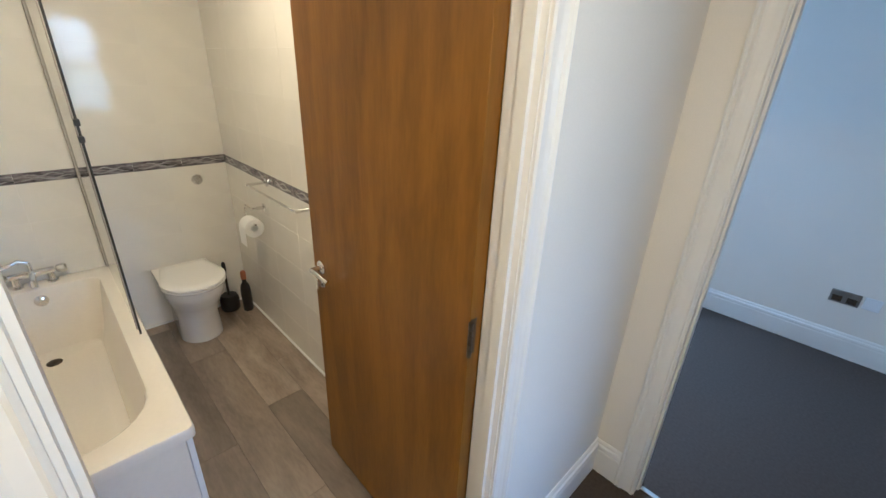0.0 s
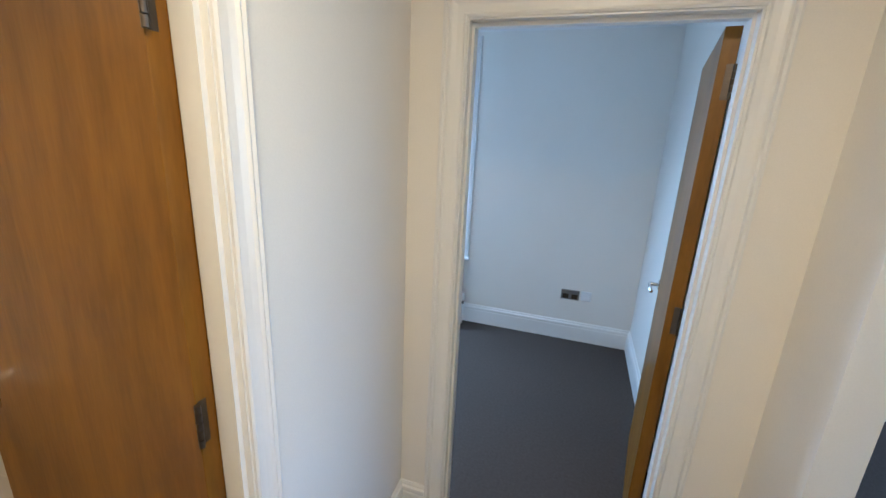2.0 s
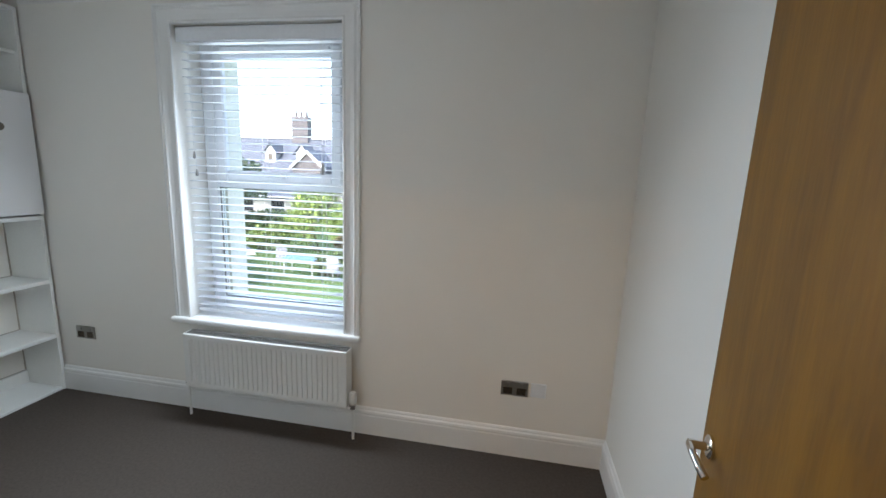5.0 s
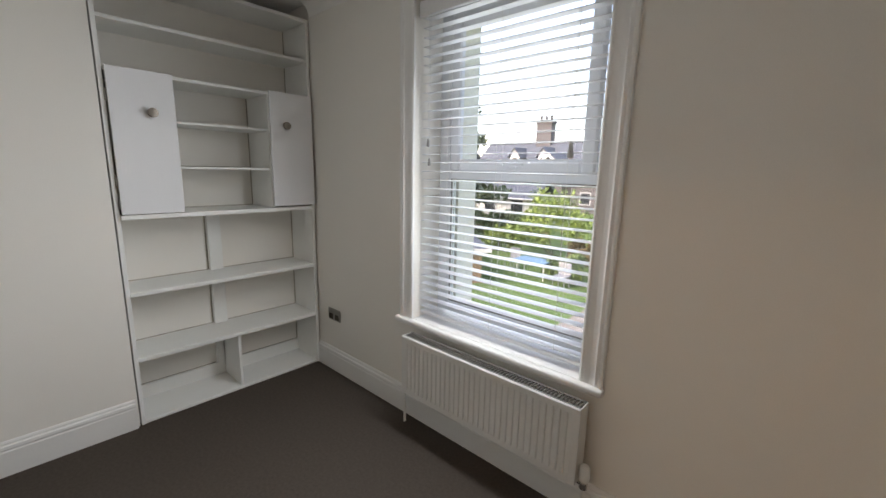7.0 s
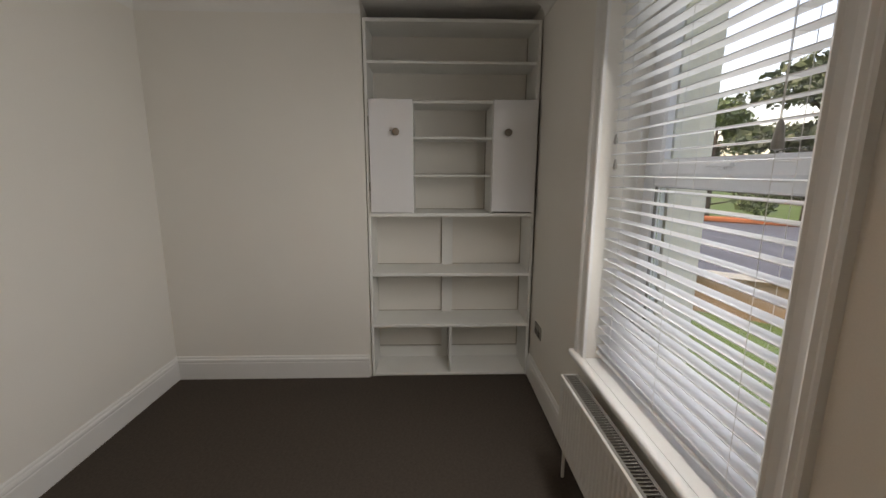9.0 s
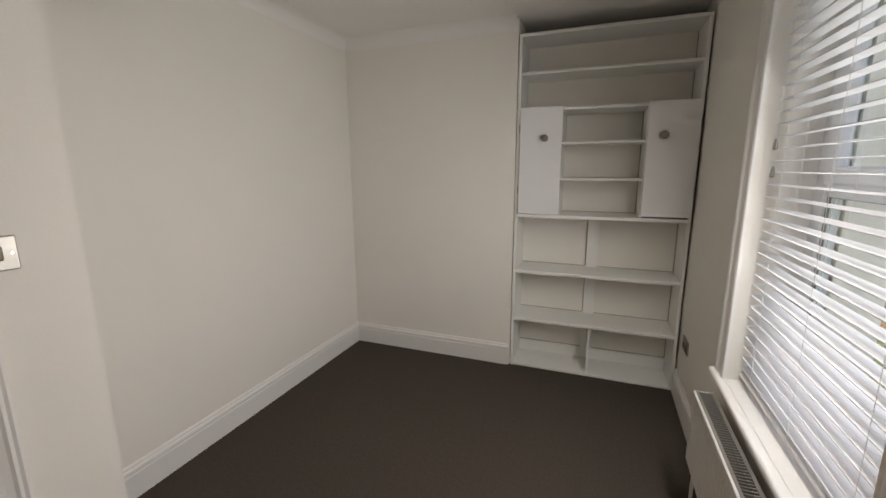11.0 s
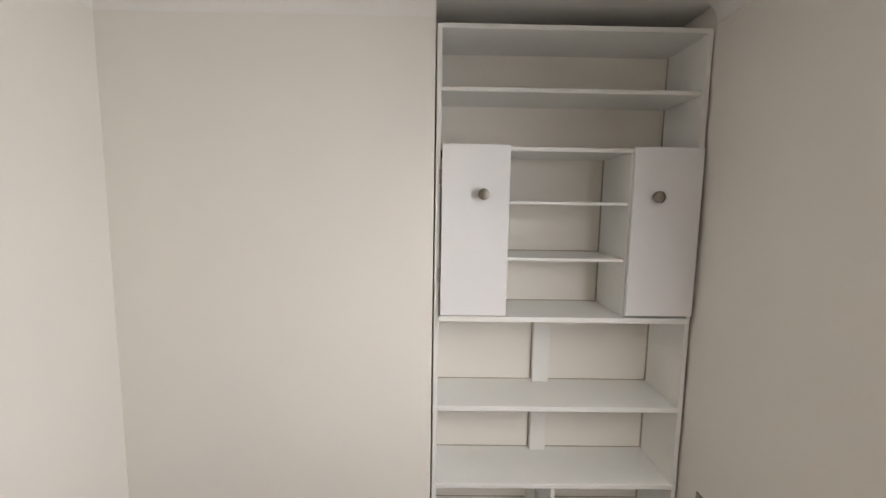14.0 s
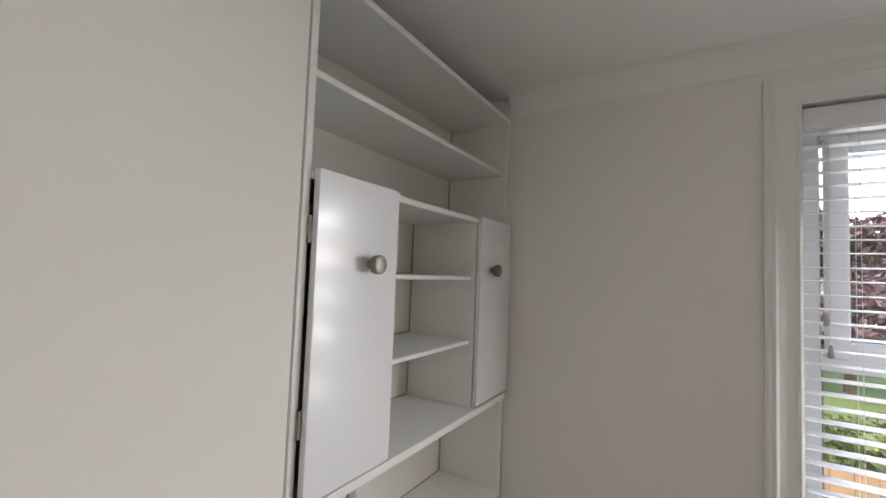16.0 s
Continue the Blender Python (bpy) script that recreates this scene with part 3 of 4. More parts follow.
double_socket(3.0, 0.403)
double_socket(0.203, 0.421)
bp = thing("blank_plate", pose(3.127, 0.0, 0.366), "white plastic blanking plate beside the socket", "plate")
part("plate", boxes((3.086, 3.168, -0.010, 0.0, 0.366, 0.448), bevel=0.004), UPVC, bp)
for dx in (-0.03, 0.03):
    bm = bmesh.new()
    tube(bm, (3.127 + dx, -0.0115, 0.407), (3.127 + dx, -0.009, 0.407), 0.0035, n=10)
    part("screw_cap", bm, UPVC, bp)
sw = thing("light_switch", pose(2.455, -1.93, 1.266), "brushed metal light switch beside the bedroom door", "light switch")
part("plate", boxes((2.412, 2.498, -1.93, -1.922, 1.266, 1.352), bevel=0.003), STEEL, sw)
part("rocker", boxes((2.443, 2.467, -1.923, -1.916, 1.292, 1.328), bevel=0.003), BRONZE, sw, "dark metal rocker")
for dx in (-0.03, 0.03):
    bm = bmesh.new()
    tube(bm, (2.455 + dx, -1.9225, 1.309), (2.455 + dx, -1.920, 1.309), 0.0035, n=10)
    part("screw", bm, CHROME, sw)

# ---- doors ----


def flush_door(name, m, width, label, turn):
    """A flush veneered door in its own axes: hinge edge at x = 0, leaf along +x, thickness in y."""
    d = tagged(new(name), label, "door", kind="structure")
    d.matrix_basis = m
    PLACES[d] = m
    part("leaf", boxes((0.0, width, -0.022, 0.022, 0.008, 1.981), bevel=0.0015), OAK, d, "orange-brown varnished oak veneer", local=True)
    hx, hz = width - 0.062, 0.965
    for side in (-1, 1):
        h = lathe([(0.026, 0.0), (0.026, 0.006), (0.022, 0.009), (0.010, 0.010), (0.010, 0.046)], 24, Matrix.Translation((hx, 0.022 * side, hz)) @ pose(0, 0, 0, -90 * side, 0, 0))
        hd = part("handle", h, CHROME, d, "chrome lever handle on a round rose", smooth=True, local=True)
        y = 0.066 * side
        lv = bar((hx, y - side * 0.012, hz), (hx - 0.004, y, hz), (hx - 0.045, y + side * 0.004, hz + 0.007), (hx - 0.085, y - side * 0.001, hz - 0.001), (hx - 0.104, y - side * 0.008, hz - 0.009), r=0.0082)
        part("lever", lv, CHROME, hd, smooth=True, local=True)
        if turn:
            ro = lathe([(0.022, 0.0), (0.022, 0.006), (0.007, 0.009), (0.007, 0.024)], 20, Matrix.Translation((hx, 0.022 * side, hz - 0.060)) @ pose(0, 0, 0, -90 * side, 0, 0))
            box(ro, hx - 0.005, hx + 0.005, min(0.032 * side, 0.05 * side), max(0.032 * side, 0.05 * side), hz - 0.083, hz - 0.037, 0.003)
            part("thumb_turn", ro, CHROME, d, "chrome thumb turn", smooth=True, local=True)
    part("latch_plate", boxes((width - 0.001, width + 0.0015, -0.012, 0.012, hz - 0.11, hz + 0.09)), STEEL, d, local=True)
    for z in (0.22, 1.06, 1.83):
        hb = boxes((-0.0015, 0.002, min(0.0, 0.019 * turn_side(name)), max(0.0, 0.019 * turn_side(name)), z - 0.05, z + 0.05))
        for k in range(5):
            tube(hb, (-0.006, 0.024 * turn_side(name), z - 0.05 + 0.02 * k), (-0.006, 0.024 * turn_side(name), z - 0.032 + 0.02 * k), 0.0062, n=12)
        for dz in (-0.032, 0.0, 0.032):
            tube(hb, (-0.0022, 0.009 * turn_side(name), z + dz), (0.0, 0.009 * turn_side(name), z + dz), 0.004, n=8)
        part("hinge", hb, BRONZE, d, "metal butt hinge on the door edge", local=True)
    return d


def turn_side(name):
    return 1 if name == "door_2" else -1


# bedroom door stands a little past square, bathroom door square to its wall
flush_door("door_1", pose(3.321, -1.898, 0, 0, 0, 90 - 8.6), 0.762, "varnished oak veneer bedroom door standing open into the room", 0)
flush_door("door_2", pose(2.294, -2.859, 0, 0, 0, 178.9), 0.80, "varnished oak veneer bathroom door standing wide open", 1)

# ---- pendant lamp ----
pend = thing("pendant_lamp", pose(1.78, -1.05, TOP), "lit pendant lamp with a pale fabric shade", "pendant lamp")
part("ceiling_rose", lathe([(0.045, TOP - 0.03), (0.05, TOP - 0.02), (0.05, TOP)], 24, Matrix.Translation((1.78, -1.05, 0))), UPVC, pend, smooth=True)
part("flex", bar((1.78, -1.05, 2.2), (1.78, -1.05, TOP - 0.02), r=0.0035, n=8), CORD, pend)
part("lamp_holder", lathe([(0.02, 2.15), (0.022, 2.16), (0.022, 2.22), (0.012, 2.235)], 16, Matrix.Translation((1.78, -1.05, 0))), UPVC, pend, smooth=True)
shade = bmesh.new()
prof = [(0.125, 2.042), (0.122, 2.09), (0.108, 2.14), (0.078, 2.175), (0.03, 2.20), (0.03, 2.196), (0.076, 2.171), (0.105, 2.137), (0.119, 2.088), (0.122, 2.042)]
rings = [[shade.verts.new((1.78 + r * math.cos(k * math.pi / 18), -1.05 + r * math.sin(k * math.pi / 18), z - 0.007)) for k in range(36)] for r, z in prof]
for a, b in zip(rings, rings[1:] + rings[:1]):
    for k in range(36):
        shade.faces.new((a[k], a[(k + 1) % 36], b[(k + 1) % 36], b[k]))
part("shade", shade, SHADE, pend, "pale pink glowing shade", smooth=True)
bulb = new("bedroom_bulb_light", bpy.data.lights.new("bedroom_bulb_light", "POINT"))
bulb.data.energy, bulb.data.shadow_soft_size, bulb.data.color = BULB, 0.035, (1.0, 0.80, 0.58)
bulb.location = (1.78, -1.05, 2.115)


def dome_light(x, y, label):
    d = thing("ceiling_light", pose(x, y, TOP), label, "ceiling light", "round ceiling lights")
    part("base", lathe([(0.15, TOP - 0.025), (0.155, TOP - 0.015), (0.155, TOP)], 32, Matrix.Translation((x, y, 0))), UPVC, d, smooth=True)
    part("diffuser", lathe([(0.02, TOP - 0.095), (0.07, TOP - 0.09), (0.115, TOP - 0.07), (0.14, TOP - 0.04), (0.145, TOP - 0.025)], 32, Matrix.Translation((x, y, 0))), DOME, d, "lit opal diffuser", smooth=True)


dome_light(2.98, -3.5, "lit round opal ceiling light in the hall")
dome_light(1.1, -3.2, "lit round opal ceiling light in the bathroom")

# ---- bathroom ----
bath = thing("bathtub", pose(0.68, -3.71, 0.0), "ivory acrylic bathtub with a white front panel", "bathtub")
BX0, BX1, BY0, BY1, BZ = -0.13, 1.515, -4.07, -3.36, 0.50


def rrect(x0, x1, y0, y1, r, n=6):
    """A rounded rectangle, anticlockwise; r is one radius or four."""
    rs = r if isinstance(r, tuple) else (r,) * 4
    out = []
    for (cx, cy, a0), q in zip(((x1, y0, -90), (x1, y1, 0), (x0, y1, 90), (x0, y0, 180)), rs):
        sx, sy = (-1 if cx == x1 else 1), (-1 if cy == y1 else 1)
        for k in range(n + 1):
            a = radians(a0 + 90 * k / n)
            out.append((cx + sx * q + q * math.cos(a), cy + sy * q + q * math.sin(a)))
    return out


def shell(loops):
    """Rounded loops (outline, height) joined one to the next, the last one closed."""
    bm = bmesh.new()
    rings = [[bm.verts.new((x, y, z)) for x, y in o] for o, z in loops]
    k = len(rings[0])
    for a, b in zip(rings, rings[1:]):
        for j in range(k):
            bm.faces.new((a[j], a[(j + 1) % k], b[(j + 1) % k], b[j]))
    bm.faces.new(rings[-1])
    return bm


IN = (0.17, 0.21, 0.07, 0.07)
tub = shell([
    (rrect(BX0, BX1, BY0, BY1, 0.025), BZ - 0.045), (rrect(BX0, BX1, BY0, BY1, 0.025), BZ - 0.010), (rrect(BX0 + 0.004, BX1 - 0.004, BY0 + 0.004, BY1 - 0.004, 0.022), BZ - 0.002), (rrect(BX0 + 0.012, BX1 - 0.012, BY0 + 0.012, BY1 - 0.012, 0.02), BZ),
    (rrect(BX0 + 0.11, BX1 - 0.10, BY0 + 0.06, BY1 - 0.075, IN), BZ), (rrect(BX0 + 0.118, BX1 - 0.108, BY0 + 0.068, BY1 - 0.083, IN), BZ - 0.006),
    (rrect(BX0 + 0.125, BX1 - 0.125, BY0 + 0.075, BY1 - 0.09, IN), BZ - 0.03), (rrect(BX0 + 0.15, BX1 - 0.27, BY0 + 0.10, BY1 - 0.13, (0.15, 0.18, 0.08, 0.08)), BZ - 0.27),
    (rrect(BX0 + 0.17, BX1 - 0.34, BY0 + 0.13, BY1 - 0.16, (0.12, 0.14, 0.07, 0.07)), BZ - 0.36), (rrect(BX0 + 0.21, BX1 - 0.42, BY0 + 0.17, BY1 - 0.21, 0.06), BZ - 0.385)])
part("tub", tub, ACRYLIC, bath, "glossy ivory acrylic shell", smooth=True)
part("side_panel", boxes((BX0, BX1 - 0.02, BY1 - 0.034, BY1 - 0.014, 0.0, BZ - 0.046), bevel=0.002), TRIM, bath, "white bath panel")
part("end_panel", boxes((BX1 - 0.034, BX1 - 0.014, BY0, BY1 - 0.036, 0.0, BZ - 0.046), bevel=0.002), ACRYLIC, bath, "white bath end panel")
part("drain", lathe([(0.034, 0.116), (0.034, 0.1185), (0.028, 0.1195), (0.026, 0.1185), (0.001, 0.1185)], 24, Matrix.Translation((0.125, -3.735, 0.0))), BRONZE, bath, "dark metal plughole", smooth=True)
part("overflow", lathe([(0.030, 0.0), (0.030, 0.004), (0.024, 0.008), (0.008, 0.010), (0.006, 0.016)], 24, Matrix.Translation((-0.001, -3.70, 0.432)) @ pose(0, 0, 0, 0, 86, 0)), CHROME, bath, "round chrome overflow", smooth=True)

tap = thing("bath_mixer_tap", pose(-0.075, -3.70, BZ), "chrome bath mixer tap with lever heads and shower hose", "tap")
part("body", bar((-0.075, -3.79, 0.565), (-0.075, -3.61, 0.565), r=0.019, n=16), CHROME, tap, smooth=True)
part("spout", bar((-0.075, -3.70, 0.565), (-0.02, -3.70, 0.572), (0.045, -3.70, 0.56), (0.06, -3.70, 0.535), r=0.014, n=14), CHROME, tap, smooth=True)
for y in (-3.77, -3.63):
    part("pillar", lathe([(0.026, BZ), (0.026, BZ + 0.008), (0.015, BZ + 0.012), (0.015, BZ + 0.07)], 18, Matrix.Translation((-0.075, y, 0))), CHROME, tap, smooth=True)
for y, s in ((-3.80, -1), (-3.60, 1)):
    hd = lathe([(0.016, 0.0), (0.024, 0.01), (0.026, 0.035), (0.020, 0.045), (0.004, 0.047)], 18, Matrix.Translation((-0.075, y - s * 0.005, 0.565)) @ pose(0, 0, 0, -90 * s, 0, 0))
    part("tap_head", hd, CHROME, tap, "ribbed chrome tap head", smooth=True)
part("cradle", bar((-0.075, -3.70, 0.58), (-0.075, -3.70, 0.625), (-0.075, -3.735, 0.645), (-0.06, -3.80, 0.625), r=0.009), CHROME, tap, smooth=True)
part("hand_shower", bar((-0.06, -3.76, 0.64), (-0.05, -3.84, 0.622), (-0.045, -3.90, 0.63), r=0.011), CHROME, tap, "chrome handset lying in its cradle", smooth=True)

scr = thing("shower_screen", pose(0.33, -3.385, BZ), "clear glass bath screen with dark seal and grey profile", "shower screen")
sc_glass = part("glass", boxes((-0.10, 0.80, -3.388, -3.382, BZ + 0.012, 1.98)), SCREEN, scr)
sc_glass.visible_shadow = False
part("seal", boxes((0.80, 0.8035, -3.389, -3.381, BZ + 0.004, 1.985), bevel=0.002), RUBBER, scr, "dark rubber edge seal")
part("profile", boxes((0.745, 0.768, -3.3925, -3.3885, BZ + 0.012, 1.98), bevel=0.001), SEAL, scr, "translucent grey edge strip")
part("wall_profile", boxes((-0.13, -0.10, -3.395, -3.380, BZ, 1.99), bevel=0.002), SEAL, scr)
for z in (1.42, 1.36):
    part("edge_clip", boxes((0.797, 0.809, -3.394, -3.376, z - 0.012, z + 0.012), bevel=0.002), RUBBER, scr)

wc = thing("toilet", pose(0.12, -3.03, 0.0), "white ceramic back-to-wall toilet with the lid closed", "toilet")
WX, WY = -0.13, -3.03


def dee(x0, x1, half, n=10, back=0.0):
    """A D-shaped outline, straight towards the wall."""
    c = x1 - half * 1.12
    out = [(x0, WY - half + back), (c, WY - half)]
    for k in range(1, 2 * n):
        a = -math.pi / 2 + math.pi * k / (2 * n)
        out.append((c + half * 1.12 * math.cos(a), WY + half * math.sin(a)))
    return out + [(c, WY + half), (x0, WY + half - back)]


pan = shell([(dee(WX, 0.262, 0.122, back=0.015), 0.0), (dee(WX, 0.262, 0.120, back=0.015), 0.03), (dee(WX, 0.255, 0.115, back=0.015), 0.16), (dee(WX, 0.300, 0.130, back=0.012), 0.25),
             (dee(WX, 0.375, 0.156, back=0.008), 0.335), (dee(WX, 0.385, 0.162, back=0.004), 0.372), (dee(WX, 0.385, 0.162, back=0.004), 0.398), (dee(WX + 0.005, 0.378, 0.155, back=0.004), 0.402)])
part("pan", pan, CERAMIC, wc, smooth=True)
part("seat_ring", shell([(dee(-0.02, 0.394, 0.172, back=0.05), 0.4035), (dee(-0.02, 0.399, 0.176, back=0.05), 0.410), (dee(-0.02, 0.396, 0.174, back=0.05), 0.418), (dee(-0.015, 0.389, 0.169, back=0.05), 0.4195)]), CERAMIC, wc, smooth=True)
part("lid", shell([(dee(-0.03, 0.396, 0.173, back=0.05), 0.4215), (dee(-0.03, 0.402, 0.178, back=0.05), 0.428), (dee(-0.03, 0.400, 0.176, back=0.05), 0.438), (dee(-0.02, 0.384, 0.165, back=0.05), 0.446), (dee(0.03, 0.34, 0.13, back=0.04), 0.449)]), CERAMIC, wc, "closed white toilet lid", smooth=True)
part("lid_hinge", bar((-0.035, WY - 0.10, 0.418), (-0.035, WY + 0.10, 0.418), r=0.010), CHROME, wc, smooth=True)
fb = thing("flush_button", pose(-0.13, -2.825, 0.94), "round chrome flush button on the tiled wall", "flush button")
part("collar", lathe([(0.032, 0.0), (0.032, 0.006), (0.027, 0.010), (0.022, 0.010)], 24, Matrix.Translation((-0.13, -2.825, 0.94)) @ pose(0, 0, 0, 0, 90, 0)), CHROME, fb, smooth=True)
part("button", lathe([(0.021, 0.006), (0.021, 0.014), (0.016, 0.019), (0.003, 0.021)], 24, Matrix.Translation((-0.13, -2.825, 0.94)) @ pose(0, 0, 0, 0, 90, 0)), CHROME, fb, smooth=True)

br = thing("toilet_brush", pose(-0.045, -2.79, 0.0), "black toilet brush in a round holder beside the toilet", "toilet brush")
part("holder", lathe([(0.058, 0.0), (0.064, 0.01), (0.062, 0.09), (0.05, 0.115), (0.044, 0.115)], 24, Matrix.Translation((-0.045, -2.79, 0))), BLACK, br, smooth=True)
part("handle", lathe([(0.008, 0.11), (0.008, 0.28), (0.013, 0.30), (0.013, 0.36), (0.005, 0.37)], 14, Matrix.Translation((-0.045, -2.79, 0))), BLACK, br, smooth=True)
bo = thing("cleaner_bottle", pose(0.045, -2.70, 0.0), "slim black bottle with a copper red cap", "bottle")
part("bottle", lathe([(0.030, 0.0), (0.034, 0.01), (0.034, 0.16), (0.028, 0.20), (0.014, 0.225), (0.014, 0.25)], 20, Matrix.Translation((0.045, -2.70, 0))), BLACK, bo, smooth=True)
part("cap", lathe([(0.018, 0.248), (0.019, 0.255), (0.018, 0.30), (0.010, 0.31)], 18, Matrix.Translation((0.045, -2.70, 0))), COPPER, bo, "copper red screw cap", smooth=True)

rh = thing("toilet_roll_holder", pose(0.42, -2.64, 0.84), "chrome toilet roll holder on the tiled wall", "roll holder")
part("wall_plate", lathe([(0.024, 0.0), (0.024, 0.006), (0.010, 0.010), (0.010, 0.05)], 20, Matrix.Translation((0.455, -2.64, 0.868)) @ pose(0, 0, 0, 90, 0, 0)), CHROME, rh, smooth=True)
part("arm", bar((0.455, -2.69, 0.868), (0.455, -2.715, 0.868), (0.36, -2.715, 0.868), (0.352, -2.715, 0.858), (0.352, -2.715, 0.79), (0.36, -2.715, 0.782), (0.49, -2.715, 0.782), r=0.006), CHROME, rh, smooth=True)
ro = thing("toilet_roll", pose(0.425, -2.73, 0.70), "half-used white toilet roll hanging on its holder", "toilet roll")
rm = Matrix.Translation((0.370, -2.717, 0.755)) @ pose(0, 0, 0, 0, 90, 0)
roll = bmesh.new()
RP = [(0.021, 0.0), (0.052, 0.0), (0.055, 0.003), (0.055, 0.097), (0.052, 0.100), (0.021, 0.100)]
rings = [[roll.verts.new((r * math.cos(k * math.pi / 16), r * math.sin(k * math.pi / 16), z)) for k in range(32)] for r, z in RP]
for a, b in zip(rings, rings[1:] + rings[:1]):
    for k in range(32):
        roll.faces.new((a[k], a[(k + 1) % 32], b[(k + 1) % 32], b[k]))
bmesh.ops.transform(roll, matrix=rm, verts=roll.verts)
part("paper", roll, PAPER, ro, smooth=True)
part("tail", boxes((0.372, 0.468, -2.7735, -2.7725, 0.65, 0.76)), PAPER, ro, "loose hanging sheet")
core = bmesh.new()
bmesh.ops.create_cone(core, cap_ends=False, segments=24, radius1=0.0215, radius2=0.0215, depth=0.1, matrix=rm @ Matrix.Translation((0, 0, 0.05)))
part("core", core, CARD, ro, "brown cardboard core", smooth=True)

tr = thing("towel_rail", pose(0.83, -2.64, 1.04), "slim chrome towel rail on the tiled wall", "towel rail")
for x in (0.545, 1.115):
    part("bracket", lathe([(0.024, 0.0), (0.024, 0.007), (0.009, 0.011), (0.008, 0.115)], 18, Matrix.Translation((x, -2.64, 1.035)) @ pose(0, 0, 0, 90, 0, 0)), CHROME, tr, smooth=True)
part("bar", bar((0.545, -2.748, 1.035), (1.115, -2.748, 1.035), r=0.0055), CHROME, tr, smooth=True)
structure("trim_bathroom_floor", boxes((-0.128, 2.264, -2.652, -2.640, 0.0, 0.012), (-0.13, -0.118, -3.37, -2.652, 0.0, 0.012), bevel=0.003), TRIM, "white sealant strip along the bathroom floor")

# ---- outside ----
GZ = -2.7
GRASS = material("lawn_grass", (0.095, 0.15, 0.048), 0.9, second=(0.065, 0.11, 0.035), scale=0.7, fine=9, bump=0.6, spec=0.1)
SLATE = material("slate_roof", (0.085, 0.098, 0.115), 0.7, second=(0.055, 0.063, 0.075), scale=1.2, fine=14, bump=0.3)
BRICK = material("red_brick_wall", (0.115, 0.105, 0.102), 0.85, second=(0.08, 0.074, 0.074), scale=3, fine=20, bump=0.3)
WHITEW = material("white_render", (0.50, 0.50, 0.48), 0.85, var=0.06, scale=1, fine=20, bump=0.1)
TERRA = material("terracotta_ridge", (0.36, 0.11, 0.04), 0.8, var=0.2, scale=4, fine=20, bump=0.3)
FENCE = material("tan_timber_fence", (0.25, 0.165, 0.095), 0.8, var=0.2, scale=3, fine=24, bump=0.3, stretch=(1, 1, 0.2))
PAVE = material("concrete_paving", (0.20, 0.18, 0.155), 0.9, var=0.15, scale=1, fine=20, bump=0.2)
BARK = material("bark", (0.06, 0.045, 0.032), 0.9, var=0.3, scale=4, fine=20, bump=0.6)
DARKPANE = material("dark_window_pane", (0.03, 0.035, 0.04), 0.1, var=0.1, bump=0.0)


def leaf_material(name, a, b):
    m = bpy.data.materials.new(name)
    m.use_nodes = True
    n, l = m.node_tree.nodes, m.node_tree.links
    geo, ramp = n.new("ShaderNodeNewGeometry"), n.new("ShaderNodeValToRGB")
    ramp.color_ramp.elements[0].color, ramp.color_ramp.elements[1].color = (*a, 1), (*b, 1)
    l.new(geo.outputs["Random Per Island"], ramp.inputs["Fac"])
    l.new(ramp.outputs["Color"], n["Principled BSDF"].inputs["Base Color"])
    n["Principled BSDF"].inputs["Roughness"].default_value = 0.6
    return m


LEAF = leaf_material("green_leaves", (0.04, 0.075, 0.02), (0.11, 0.16, 0.045))
DARKLEAF = leaf_material("dark_conifer_needles", (0.028, 0.048, 0.020), (0.08, 0.11, 0.045))
LIMELEAF = leaf_material("bright_shrub_leaves", (0.09, 0.15, 0.025), (0.20, 0.27, 0.06))
RUSTLEAF = leaf_material("rust_leaves", (0.07, 0.058, 0.018), (0.13, 0.090, 0.03))
COPPERLEAF = leaf_material("purple_copper_leaves", (0.030, 0.016, 0.019), (0.075, 0.042, 0.046))


def leaves(name, lobes, count, size, mat, parent, seed):
    """Many small leaf clumps scattered through lobes of (x, y, z, rx, ry, rz)."""
    g = np.random.default_rng(seed)
    vol = np.array([q[3] * q[4] * q[5] for q in lobes]) ** 0.8
    pick = g.choice(len(lobes), count, p=vol / vol.sum())
    L = np.array(lobes)[pick]
    d = g.normal(size=(count, 3))
    d /= np.linalg.norm(d, axis=1)[:, None]
    rad = g.uniform(0.45, 1.08, (count, 1))
    c = L[:, :3] + d * L[:, 3:] * rad
    u = g.normal(size=(count, 3))
    u /= np.linalg.norm(u, axis=1)[:, None]
    w = np.cross(u, g.normal(size=(count, 3)))
    w /= np.linalg.norm(w, axis=1)[:, None]
    s = size * g.uniform(0.5, 1.3, (count, 1))
    v = np.stack([c - u * s, c + w * s * 0.5, c + u * s, c - w * s * 0.5], 1).reshape(-1, 3)
    o = PLACES[parent].translation
    me = bpy.data.meshes.new(name)
    me.from_pydata((v - np.array(o)).tolist(), [], [(4 * k, 4 * k + 1, 4 * k + 2, 4 * k + 3) for k in range(count)])
    me.materials.append(mat)
    ob = new(name, me)
    ob.parent = parent
    return ob


